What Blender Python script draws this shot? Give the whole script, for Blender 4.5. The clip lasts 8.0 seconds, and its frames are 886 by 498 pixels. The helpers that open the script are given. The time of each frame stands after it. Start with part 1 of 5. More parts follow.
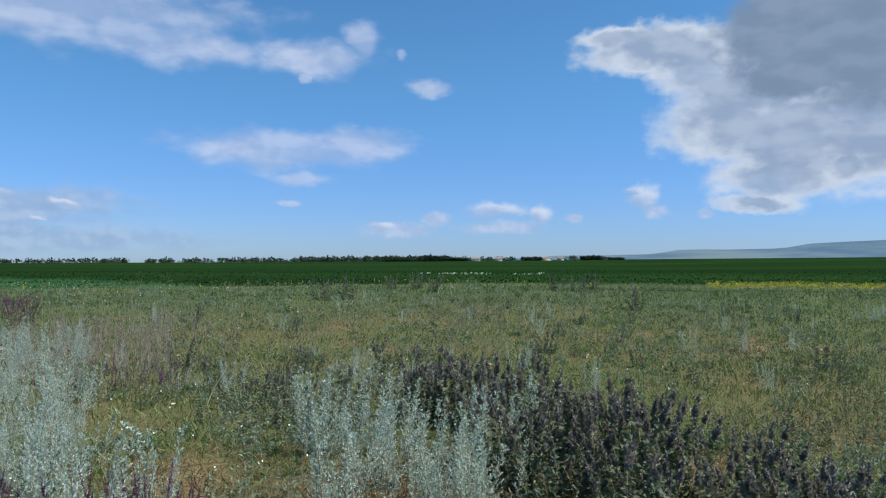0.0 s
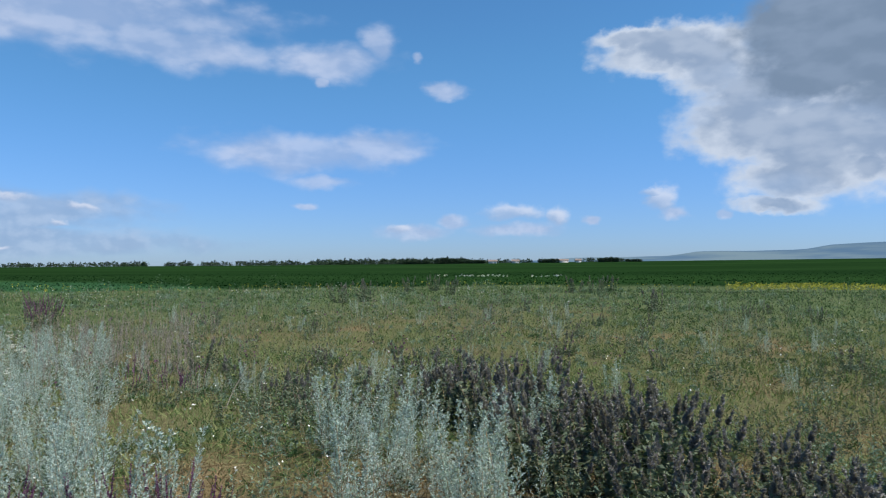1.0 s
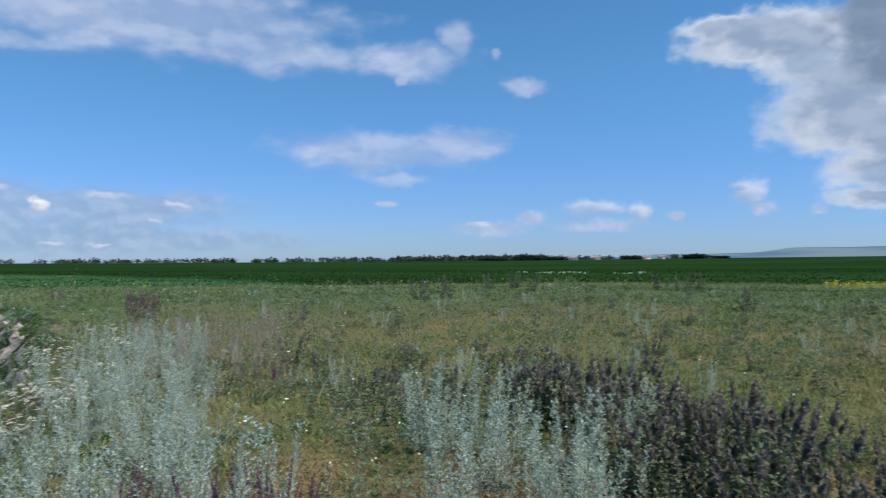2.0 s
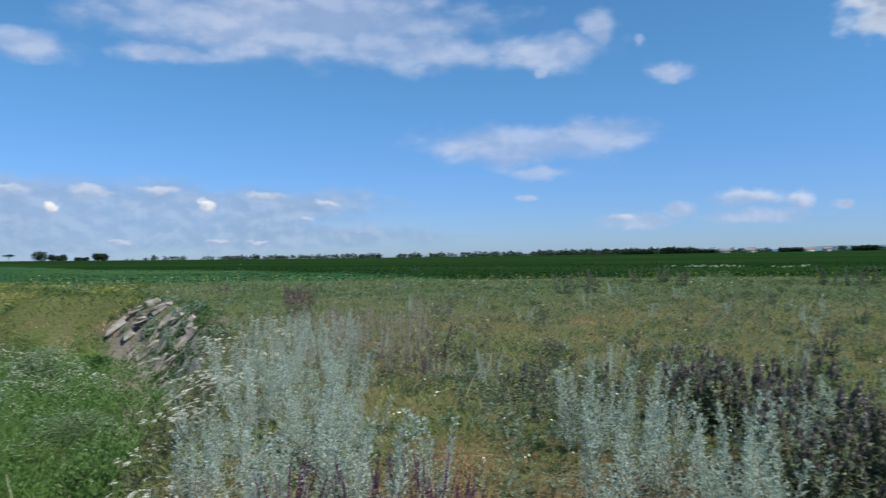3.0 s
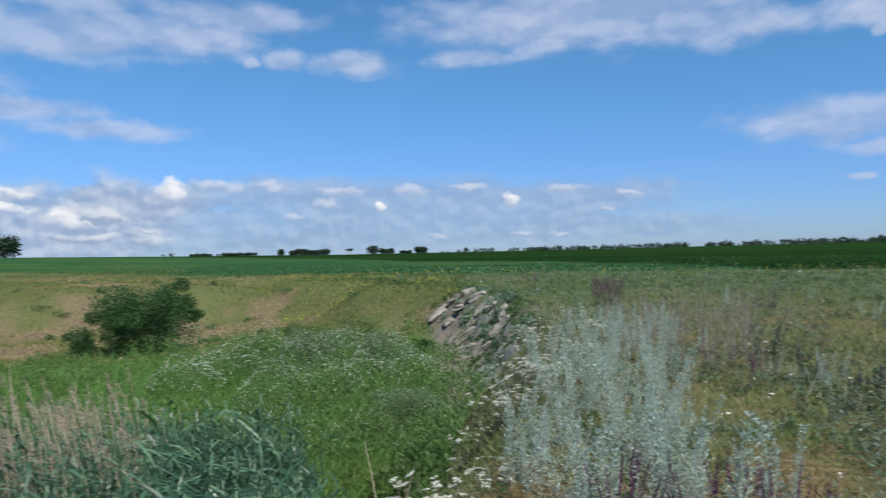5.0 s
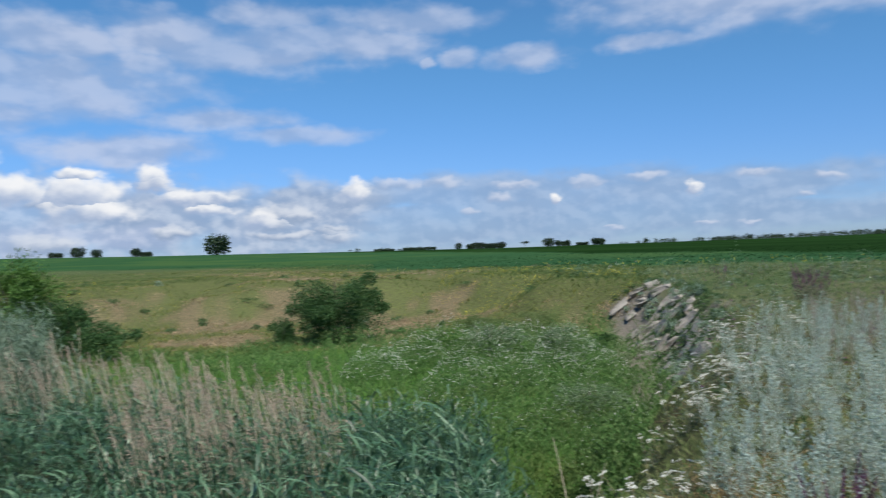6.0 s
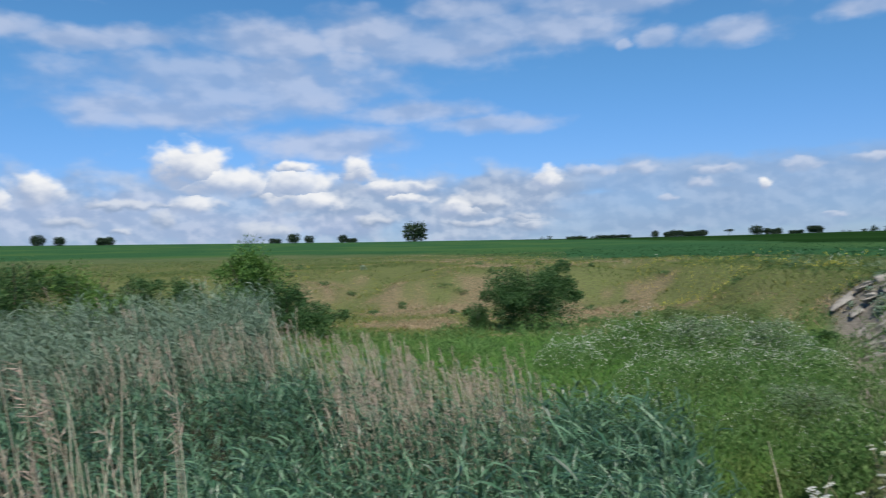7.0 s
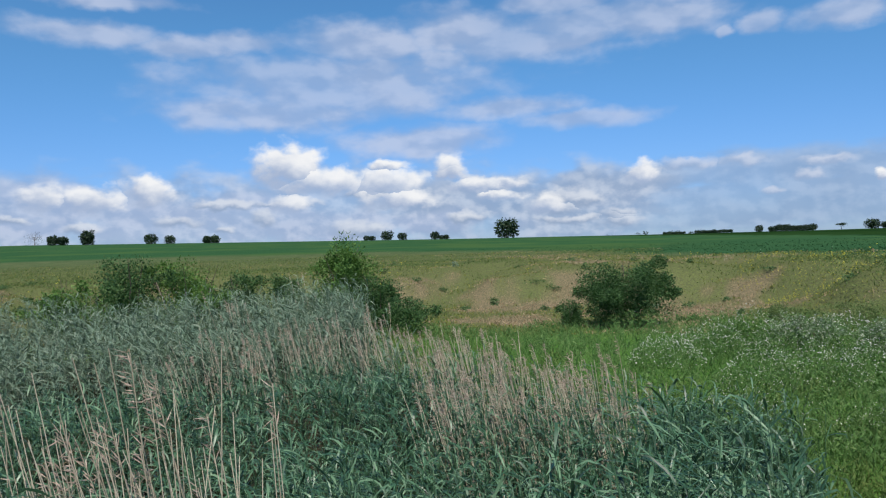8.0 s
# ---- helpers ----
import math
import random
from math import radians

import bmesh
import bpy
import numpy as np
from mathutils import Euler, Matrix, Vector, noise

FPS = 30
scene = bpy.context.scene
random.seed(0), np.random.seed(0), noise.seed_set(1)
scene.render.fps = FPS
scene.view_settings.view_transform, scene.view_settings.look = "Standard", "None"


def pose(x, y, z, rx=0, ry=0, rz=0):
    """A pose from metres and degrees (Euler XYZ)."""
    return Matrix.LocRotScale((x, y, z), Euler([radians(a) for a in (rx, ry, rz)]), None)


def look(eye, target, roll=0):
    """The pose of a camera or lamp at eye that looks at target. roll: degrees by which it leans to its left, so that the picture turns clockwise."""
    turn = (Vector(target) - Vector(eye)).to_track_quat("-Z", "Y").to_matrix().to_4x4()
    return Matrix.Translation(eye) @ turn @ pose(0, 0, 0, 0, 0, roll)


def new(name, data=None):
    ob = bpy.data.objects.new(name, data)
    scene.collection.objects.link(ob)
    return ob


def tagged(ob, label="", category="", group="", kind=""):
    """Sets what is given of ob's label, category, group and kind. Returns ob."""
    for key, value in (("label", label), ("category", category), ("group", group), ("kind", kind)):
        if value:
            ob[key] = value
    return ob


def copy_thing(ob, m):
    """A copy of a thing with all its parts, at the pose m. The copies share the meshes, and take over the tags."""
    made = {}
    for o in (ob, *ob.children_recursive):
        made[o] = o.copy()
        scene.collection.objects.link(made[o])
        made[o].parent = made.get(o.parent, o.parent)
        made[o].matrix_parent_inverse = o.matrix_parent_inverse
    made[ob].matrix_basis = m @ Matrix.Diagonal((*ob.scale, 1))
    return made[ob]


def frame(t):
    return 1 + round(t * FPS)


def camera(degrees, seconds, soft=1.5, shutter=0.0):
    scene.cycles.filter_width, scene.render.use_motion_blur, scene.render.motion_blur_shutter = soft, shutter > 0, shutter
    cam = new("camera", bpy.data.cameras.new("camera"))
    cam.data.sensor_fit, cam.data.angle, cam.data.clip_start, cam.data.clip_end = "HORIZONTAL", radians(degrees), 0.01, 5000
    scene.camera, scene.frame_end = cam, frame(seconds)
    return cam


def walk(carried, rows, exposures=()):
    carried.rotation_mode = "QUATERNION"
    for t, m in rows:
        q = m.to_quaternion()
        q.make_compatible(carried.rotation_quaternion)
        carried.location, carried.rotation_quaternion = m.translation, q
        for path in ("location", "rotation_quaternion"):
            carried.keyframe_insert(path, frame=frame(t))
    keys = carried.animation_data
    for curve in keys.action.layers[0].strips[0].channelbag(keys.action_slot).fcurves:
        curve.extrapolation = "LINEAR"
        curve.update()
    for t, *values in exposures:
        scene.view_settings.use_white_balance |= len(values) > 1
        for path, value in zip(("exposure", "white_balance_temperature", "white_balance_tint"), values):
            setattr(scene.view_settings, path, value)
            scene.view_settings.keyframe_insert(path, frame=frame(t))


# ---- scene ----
cam = camera(63.16, 8.0, soft=1.15, shutter=0.45)


def aim(x, y, z, yaw, pitch, roll):
    """A camera pose from its place, its heading to the left of +y, its tilt and its lean, in degrees."""
    a, b = radians(yaw), radians(pitch)
    return look((x, y, z), (x - math.sin(a) * math.cos(b), y + math.cos(a) * math.cos(b), z + math.sin(b)), roll)


walk(cam, [
    (0.0, aim(0.000, 0.000, 1.600, 0.01, 1.00, 0.04)),
    (0.5, aim(0.005, 0.006, 1.592, 0.24, 1.21, -0.03)),
    (1.0, aim(-0.019, 0.023, 1.582, 1.34, 1.20, -0.17)),
    (1.2, aim(-0.039, 0.034, 1.584, 2.10, 1.14, -0.15)),
    (2.3, aim(-0.147, 0.097, 1.595, 10.70, 0.83, -0.08)),
    (2.5, aim(-0.167, 0.108, 1.597, 13.04, 0.77, -0.06)),
    (3.0, aim(-0.202, 0.119, 1.596, 18.76, 0.55, -0.51)),
    (3.5, aim(-0.244, 0.132, 1.588, 24.20, 0.21, -0.41)),
    (4.0, aim(-0.297, 0.162, 1.575, 29.87, 0.11, -0.52)),
    (4.2, aim(-0.309, 0.151, 1.580, 32.20, 0.12, -0.68)),
    (5.3, aim(-0.373, 0.089, 1.609, 46.30, 0.20, -1.53)),
    (5.5, aim(-0.385, 0.078, 1.615, 48.88, 0.22, -1.69)),
    (6.0, aim(-0.408, 0.041, 1.628, 56.33, -0.00, -2.22)),
    (6.5, aim(-0.434, 0.015, 1.645, 63.65, -0.15, -2.08)),
    (7.0, aim(-0.463, -0.002, 1.629, 71.51, -0.46, -1.87)),
    (7.5, aim(-0.484, 0.000, 1.616, 76.67, -0.29, -2.21)),
    (8.0, aim(-0.499, 0.017, 1.610, 78.80, -0.48, -2.16)),
], exposures=[(0.0, 0.47), (1.2, 0.46), (2.5, 0.42), (4.0, 0.43), (6.0, 0.36), (8.0, 0.34)])

# ---- light: high sun over the right shoulder, fair-weather sky ----
SUN_AZ, SUN_EL = -100.0, 55.0
world = bpy.data.worlds.new("sky")
scene.world = world
world.use_nodes = True


def link(nt, socket, value):
    """Feed a socket from another socket or a plain value."""
    if isinstance(value, bpy.types.NodeSocket):
        nt.links.new(value, socket)
    else:
        socket.default_value = value


def calc(nt, op, a, b=0.0, c=0.0, clamp=False):
    n = nt.nodes.new("ShaderNodeMath")
    n.operation, n.use_clamp = op, clamp
    for s, v in zip(n.inputs, (a, b, c)):
        link(nt, s, v)
    return n.outputs[0]


def vec(nt, op, a, b=(0, 0, 0), c=(0, 0, 0)):
    n = nt.nodes.new("ShaderNodeVectorMath")
    n.operation = op
    for s, v in zip(n.inputs, (a, b, c)):
        link(nt, s, v)
    return n.outputs["Value"] if op in ("LENGTH", "DOT_PRODUCT") else n.outputs["Vector"]


def grain(nt, place, scale, detail=4.0, rough=0.55, colour=False):
    n = nt.nodes.new("ShaderNodeTexNoise")
    link(nt, n.inputs["Vector"], place)
    n.inputs["Scale"].default_value, n.inputs["Detail"].default_value, n.inputs["Roughness"].default_value = scale, detail, rough
    return n.outputs["Color" if colour else "Fac"]


def span(nt, x, lo, hi, a=0.0, b=1.0):
    n = nt.nodes.new("ShaderNodeMapRange")
    n.interpolation_type = "SMOOTHSTEP"
    for s, v in zip(n.inputs, (x, lo, hi, a, b)):
        link(nt, s, v)
    return n.outputs["Result"]


def mixed(nt, f, a, b, blend="MIX"):
    n = nt.nodes.new("ShaderNodeMix")
    n.data_type, n.blend_type = "RGBA", blend
    link(nt, n.inputs[0], f)
    for s, v in ((n.inputs[6], a), (n.inputs[7], b)):
        link(nt, s, (*v, 1.0) if isinstance(v, tuple) and len(v) == 3 else v)
    return n.outputs[2]


def ramp(nt, f, stops):
    n = nt.nodes.new("ShaderNodeValToRGB")
    link(nt, n.inputs[0], f)
    e = n.color_ramp.elements
    while len(e) < len(stops):
        e.new(0.5)
    for el, (p, col) in zip(e, stops):
        el.position, el.color = p, (*col, 1.0)
    return n.outputs[0]


# clouds: heading, height, half width, half height in degrees
veil_clouds = []
veil_clouds += [(30.5, 17.6, 14.8, 2.6), (21.6, 16.0, 7.1, 1.5), (9.7, 15.6, 4.6, 1.3), (6.4, 17.0, 1.3, 1.5), (3.4, 15.9, 0.5, 0.4), (48.7, 14.6, 3.0, 0.8), (40.0, 14.9, 3.3, 0.7), (54.4, 14.7, 1.2, 0.7), (11.2, 14.2, 0.6, 0.4), (1.7, 13.6, 1.1, 0.5)]
veil_clouds += [(12.6, 8.6, 7.3, 1.5), (6.5, 9.2, 4.0, 1.3), (10.6, 6.5, 2.6, 0.6), (1.1, 13.4, 1.4, 0.6), (12.1, 4.5, 0.9, 0.3)]
veil_clouds += [(3.8, 2.6, 2.7, 0.6), (0.6, 3.3, 1.3, 0.5), (-4.3, 2.7, 3.1, 0.5), (-10.3, 3.4, 0.6, 0.3), (-16.6, 3.7, 1.2, 0.4), (-20.1, 3.7, 0.5, 0.3)]
veil_clouds += [(39.7, 14.8, 3.3, 0.7), (49.1, 14.4, 3.4, 0.9), (54.5, 14.9, 1.4, 0.8), (57.1, 14.5, 0.8, 0.4), (58.3, 17.7, 6.5, 1.2), (67.3, 15.1, 3.0, 0.8), (76.7, 16.1, 5.6, 1.8), (69.2, 17.9, 4.7, 1.0), (78.1, 14.3, 2.4, 1.1)]
low_clouds = [(55.2, 4.5, 9.7, 1.4), (43.6, 4.3, 8.8, 1.5), (34.0, 3.7, 9.6, 1.5), (62.2, 4.4, 3.0, 1.2), (69.6, 3.2, 7.8, 1.8), (77.0, 3.0, 6.3, 1.8), (52.6, 2.4, 18.2, 1.6), (37.1, 1.7, 16.0, 1.2), (58.8, 1.2, 23.2, 1.0)]
veil_clouds += [(106.9, 3.6, 5.2, 1.7), (108.3, 2.4, 5.8, 1.4), (101.4, 2.5, 8.4, 1.5), (94.6, 3.0, 5.0, 1.5), (88.7, 1.6, 13.7, 1.3)]
veil_clouds += [(86.5, 12.6, 12.6, 2.6), (91.8, 10.4, 8.9, 1.5), (84.6, 15.5, 5.3, 1.7), (80.5, 8.1, 5.8, 1.4), (73.2, 10.4, 5.8, 0.9), (67.1, 9.3, 4.5, 0.8), (71.7, 15.2, 8.3, 1.5), (62.2, 16.1, 6.2, 1.7), (68.1, 16.1, 6.0, 1.5), (104.6, 15.6, 5.0, 0.9), (97.8, 15.0, 3.6, 1.0), (54.6, 14.7, 1.3, 0.8), (103.7, 17.9, 5.0, 0.6), (93.7, 15.6, 3.8, 0.8)]
puff_clouds = []
puff_clouds += [(90.7, 6.4, 2.7, 1.7), (87.9, 5.1, 3.9, 1.1), (83.0, 5.0, 2.9, 1.2), (83.0, 6.2, 1.6, 0.5), (90.8, 3.4, 1.5, 0.8), (78.0, 6.0, 1.2, 1.0), (75.2, 4.4, 3.1, 0.6), (82.4, 3.6, 2.7, 0.9), (100.9, 4.6, 1.7, 1.1), (107.9, 4.1, 1.4, 0.9), (104.5, 3.9, 2.0, 1.0), (74.3, 3.5, 2.2, 0.4), (70.4, 2.8, 1.4, 0.8)]
puff_clouds += [(63.2, 4.9, 1.2, 0.9), (78.0, 5.8, 1.2, 0.9), (70.4, 2.9, 1.2, 0.6), (73.8, 4.4, 1.5, 0.5), (37.0, 3.8, 0.55, 0.55), (47.4, 3.7, 0.4, 0.5)]
heaped_clouds = [(70.0, 2.8, 8.0, 2.4), (80.0, 3.0, 9.0, 2.8), (90.0, 3.2, 9.0, 3.0), (101.0, 2.8, 9.0, 2.6), (110.0, 2.8, 8.0, 2.6), (66.0, 4.3, 5.0, 1.2)]
pale_puffs = [(60.0, 5.3, 2.0, 0.5), (56.0, 5.3, 1.6, 0.45), (51.7, 3.9, 0.9, 0.45), (44.8, 4.8, 1.6, 0.4), (40.5, 5.0, 1.3, 0.4), (32.5, 4.7, 1.2, 0.4), (50.5, 4.9, 1.5, 0.4), (54.0, 3.0, 0.6, 0.3), (36.5, 1.2, 1.0, 0.25), (33.0, 1.1, 0.8, 0.25), (43.0, 1.2, 0.9, 0.25), (29.5, 3.0, 0.5, 0.25), (28.0, 4.1, 1.0, 0.35)]
pale_puffs += [(-4.3, 4.1, 2.2, 0.6), (-7.6, 3.8, 1.0, 0.6), (-15.6, 4.9, 1.1, 0.9), (4.7, 2.7, 0.9, 0.4), (-15.0, 5.4, 0.9, 0.5)]
big_clouds = [(-24.0, 12.0, 6.0, 3.6), (-28.5, 9.0, 6.0, 4.2), (-26.0, 9.5, 6.0, 3.6), (-32.0, 11.0, 6.0, 4.0), (-19.0, 15.0, 3.6, 2.0)]
big_clouds += [(-16.9, 15.9, 5.8, 1.8), (-19.3, 14.3, 3.2, 2.0), (-14.0, 16.8, 3.3, 0.9), (-22.5, 10.2, 5.6, 2.9), (-26.6, 7.8, 5.4, 2.6), (-25.1, 6.2, 4.8, 1.7), (-23.6, 4.3, 3.0, 0.7), (-29.4, 10.6, 4.4, 2.5), (-29.4, 6.8, 1.5, 1.6), (-31.4, 8.5, 4.3, 3.0)]
dark_clouds = []
dark_clouds += [(-27.2, 15.9, 6.0, 3.5), (-25.9, 13.2, 3.6, 1.5), (-31.4, 14.1, 5.2, 3.4), (-27.3, 17.4, 5.2, 3.0), (-34.0, 17.0, 6.0, 5.0)]
cloud_rng = random.Random(8)
stacked_clouds = [(cloud_rng.uniform(64, 118), 1.0 + 4.0 * cloud_rng.random() ** 1.5, cloud_rng.uniform(0.7, 2.6), cloud_rng.uniform(0.22, 0.6)) for k in range(26)]


def cover(nt, uv, ellipses, light=False):
    """How far inside the nearest of the given ellipses a direction lies: 1 in its middle, 0 on its edge; and how high up in it, towards the light."""
    best, shade = None, None
    for a, e, w, h in ellipses:
        off = vec(nt, "MULTIPLY_ADD", uv, (57.2958 / w, 57.2958 / h, 0), (-a / w, -e / h, 0))
        d = vec(nt, "LENGTH", off)
        if light:
            s = vec(nt, "DOT_PRODUCT", off, (-0.35, 0.9, 0))
            if shade is not None:
                nearer = calc(nt, "LESS_THAN", d, best)
                s = calc(nt, "MULTIPLY_ADD", calc(nt, "SUBTRACT", s, shade), nearer, shade)
            shade = s
        best = d if best is None else calc(nt, "MINIMUM", best, d)
    return calc(nt, "SUBTRACT", 1.0, best), shade


def build_sky(nt):
    nt.nodes.clear()
    out = nt.nodes.new("ShaderNodeOutputWorld")
    sky = nt.nodes.new("ShaderNodeTexSky")
    sky.sky_type, sky.sun_disc = "NISHITA", False
    sky.sun_elevation, sky.sun_rotation = radians(SUN_EL), radians(-SUN_AZ)
    sky.air_density, sky.dust_density, sky.ozone_density = 1.0, 0.2, 2.5
    blue = nt.nodes.new("ShaderNodeBackground")
    way = nt.nodes.new("ShaderNodeTexCoord").outputs["Generated"]
    xyz = nt.nodes.new("ShaderNodeSeparateXYZ")
    link(nt, xyz.inputs[0], way)
    az = calc(nt, "ARCTAN2", calc(nt, "MULTIPLY", xyz.outputs[0], -1.0), xyz.outputs[1])
    el = calc(nt, "ARCSINE", xyz.outputs[2])
    flat = nt.nodes.new("ShaderNodeCombineXYZ")
    link(nt, flat.inputs[0], az)
    link(nt, flat.inputs[1], el)
    uv0 = flat.outputs[0]
    tint = mixed(nt, span(nt, el, 0.0, 0.30), (0.53, 0.78, 1.38), (0.59, 1.06, 1.36))
    clear = vec(nt, "MULTIPLY", mixed(nt, 1.0, sky.outputs[0], tint, "MULTIPLY"), (SKY, SKY, SKY))
    # billows, wider than tall; the outlines are warped at two sizes
    wide_way = vec(nt, "MULTIPLY", uv0, (1.0, 1.9, 1.0))
    round_way = vec(nt, "MULTIPLY", uv0, (1.0, 1.35, 1.0))
    half = (0.5, 0.5, 0.5)
    swirl = vec(nt, "SUBTRACT", grain(nt, wide_way, 8.0, 3.0, 0.55, colour=True), half)
    curl = vec(nt, "SUBTRACT", grain(nt, round_way, 38.0, 4.0, 0.55, colour=True), half)
    uv = vec(nt, "ADD", vec(nt, "ADD", uv0, vec(nt, "MULTIPLY", swirl, (0.04, 0.02, 0.0))), vec(nt, "MULTIPLY", curl, (0.026, 0.014, 0.0)))
    uv_curl = vec(nt, "ADD", vec(nt, "ADD", uv0, vec(nt, "MULTIPLY", swirl, (0.02, 0.008, 0.0))), vec(nt, "MULTIPLY", curl, (0.028, 0.022, 0.0)))
    puffs = grain(nt, wide_way, 15.0, 5.0, 0.48)
    puffs_up = grain(nt, vec(nt, "ADD", wide_way, (-0.012, 0.03, 0.0)), 15.0, 3.0, 0.48)
    fluff = calc(nt, "SUBTRACT", puffs, 0.5)
    lit = span(nt, calc(nt, "SUBTRACT", puffs, puffs_up), -0.14, 0.18)
    # small stacked billows low over the horizon
    small = grain(nt, round_way, 30.0, 4.0, 0.5)
    small_up = grain(nt, vec(nt, "ADD", round_way, (-0.005, 0.012, 0.0)), 30.0, 3.0, 0.5)
    crisp = calc(nt, "SUBTRACT", small, 0.5)
    lit_small = span(nt, calc(nt, "SUBTRACT", small, small_up), -0.12, 0.18)
    low = span(nt, el, 0.06, 0.13, 0.8, 0.0)
    lit = calc(nt, "MULTIPLY_ADD", calc(nt, "SUBTRACT", lit_small, lit), low, lit)
    dense = span(nt, grain(nt, wide_way, 6.0, 3.0, 0.5), 0.3, 0.7, 0.72, 1.0)

    def layer(below, ellipses, soft_edge, amount, lo, hi, dark, light, strongest, rim=False):
        inside, shade = cover(nt, uv if soft_edge else uv_curl, ellipses, not soft_edge)
        d = calc(nt, "MULTIPLY_ADD", fluff if soft_edge else crisp, amount, inside)
        alpha = calc(nt, "MULTIPLY", span(nt, d, lo, hi), calc(nt, "MULTIPLY", dense, strongest), clamp=True)
        tone = lit if soft_edge else span(nt, calc(nt, "MULTIPLY_ADD", crisp, 1.6, shade), -0.75, 0.65)
        if rim == "flat":
            tone = lit
        elif rim:      # lit from behind: bright edges round a grey body
            tone = calc(nt, "ADD", calc(nt, "MULTIPLY", span(nt, calc(nt, "MULTIPLY_ADD", fluff, 1.6, d), 0.0, 0.6, 1.0, 0.0), 0.75), calc(nt, "MULTIPLY", lit, 0.3))
        return mixed(nt, alpha, below, mixed(nt, tone, tuple(0.73 * v for v in dark), tuple(0.73 * v for v in light)))

    top = layer(clear, low_clouds, True, 1.3, -0.4, 0.35, (0.29, 0.42, 0.64), (0.42, 0.54, 0.74), 0.88)
    top = layer(top, heaped_clouds, True, 2.0, -0.45, 0.5, (0.31, 0.42, 0.62), (0.60, 0.68, 0.82), 0.92)
    top = layer(top, veil_clouds, True, 1.6, -0.4, 0.6, (0.38, 0.49, 0.72), (0.57, 0.65, 0.84), 0.82)
    top = layer(top, pale_puffs, False, 1.0, -0.4, 0.5, (0.36, 0.48, 0.70), (0.68, 0.74, 0.88), 0.85)
    top = layer(top, stacked_clouds, False, 1.8, -0.5, 0.5, (0.30, 0.40, 0.58), (0.74, 0.79, 0.88), 0.95)
    top = layer(top, puff_clouds, False, 1.7, -0.35, 0.45, (0.40, 0.50, 0.70), (0.97, 0.98, 1.0), 1.1)
    top = layer(top, big_clouds, False, 0.8, -0.3, 0.3, (0.29, 0.39, 0.56), (0.64, 0.72, 0.85), 1.2, True)
    top = layer(top, dark_clouds, False, 0.7, -0.3, 0.35, (0.195, 0.275, 0.40), (0.235, 0.32, 0.455), 1.35, "flat")
    link(nt, blue.inputs[0], top)
    nt.links.new(blue.outputs[0], out.inputs[0])


SKY = 0.072
build_sky(world.node_tree)
sun = new("sun", bpy.data.lights.new("sun", "SUN"))
sun.data.energy, sun.data.angle, sun.data.color = 5.0, radians(0.55), (1.0, 0.95, 0.87)
_a, _e = radians(SUN_AZ), radians(SUN_EL)
sun.matrix_world = look((-60 * math.sin(_a) * math.cos(_e), 60 * math.cos(_a) * math.cos(_e), 60 * math.sin(_e)), (0, 0, 0))


# ---- materials ----
def material(name, colour, rough=0.7, through_light=0.0, bump=None, spec=0.3):
    """colour(nt, place) gives the base colour; place is in metres. through_light: share of light that leaves let through."""
    m = bpy.data.materials.new(name)
    m.use_nodes = True
    nt = m.node_tree
    bsdf = nt.nodes["Principled BSDF"]
    place = nt.nodes.new("ShaderNodeNewGeometry").outputs["Position"]
    base = colour(nt, place)
    link(nt, bsdf.inputs["Base Color"], base)
    bsdf.inputs["Roughness"].default_value = rough
    bsdf.inputs["Specular IOR Level"].default_value = spec
    if bump:
        b = nt.nodes.new("ShaderNodeBump")
        b.inputs["Distance"].default_value = bump[1]
        b.inputs["Strength"].default_value = 0.8
        link(nt, b.inputs["Height"], grain(nt, place, bump[0], 6.0, 0.65))
        link(nt, bsdf.inputs["Normal"], b.outputs[0])
    if through_light:
        t = nt.nodes.new("ShaderNodeBsdfTranslucent")
        link(nt, t.inputs[0], mixed(nt, 1.0, base, (1.1, 1.15, 0.7), "MULTIPLY"))
        mix = nt.nodes.new("ShaderNodeMixShader")
        mix.inputs[0].default_value = through_light
        nt.links.new(bsdf.outputs[0], mix.inputs[1])
        nt.links.new(t.outputs[0], mix.inputs[2])
        nt.links.new(mix.outputs[0], nt.nodes["Material Output"].inputs[0])
    return m


def island(nt):
    return nt.nodes.new("ShaderNodeNewGeometry").outputs["Random Per Island"]


def own(nt):
    return nt.nodes.new("ShaderNodeObjectInfo").outputs["Random"]


def leafy(*stops, patch=None, patch_scale=0.5):
    """Leaf by leaf a colour of the ramp; patch: a second ramp that takes over in patches of the ground."""
    def colour(nt, place):
        a = ramp(nt, calc(nt, "ADD", calc(nt, "MULTIPLY", island(nt), 0.8), calc(nt, "MULTIPLY", own(nt), 0.2)), stops)
        if patch:
            b = ramp(nt, island(nt), patch)
            where = calc(nt, "ADD", calc(nt, "MULTIPLY", grain(nt, place, patch_scale, 3.0, 0.6), 0.5), calc(nt, "MULTIPLY", grain(nt, place, patch_scale * 0.2, 2.0, 0.5), 0.5))
            a = mixed(nt, span(nt, where, 0.51, 0.63), a, b)
        return a
    return colour


def attribute(nt, name):
    n = nt.nodes.new("ShaderNodeAttribute")
    n.attribute_name = name
    return n.outputs["Fac"]


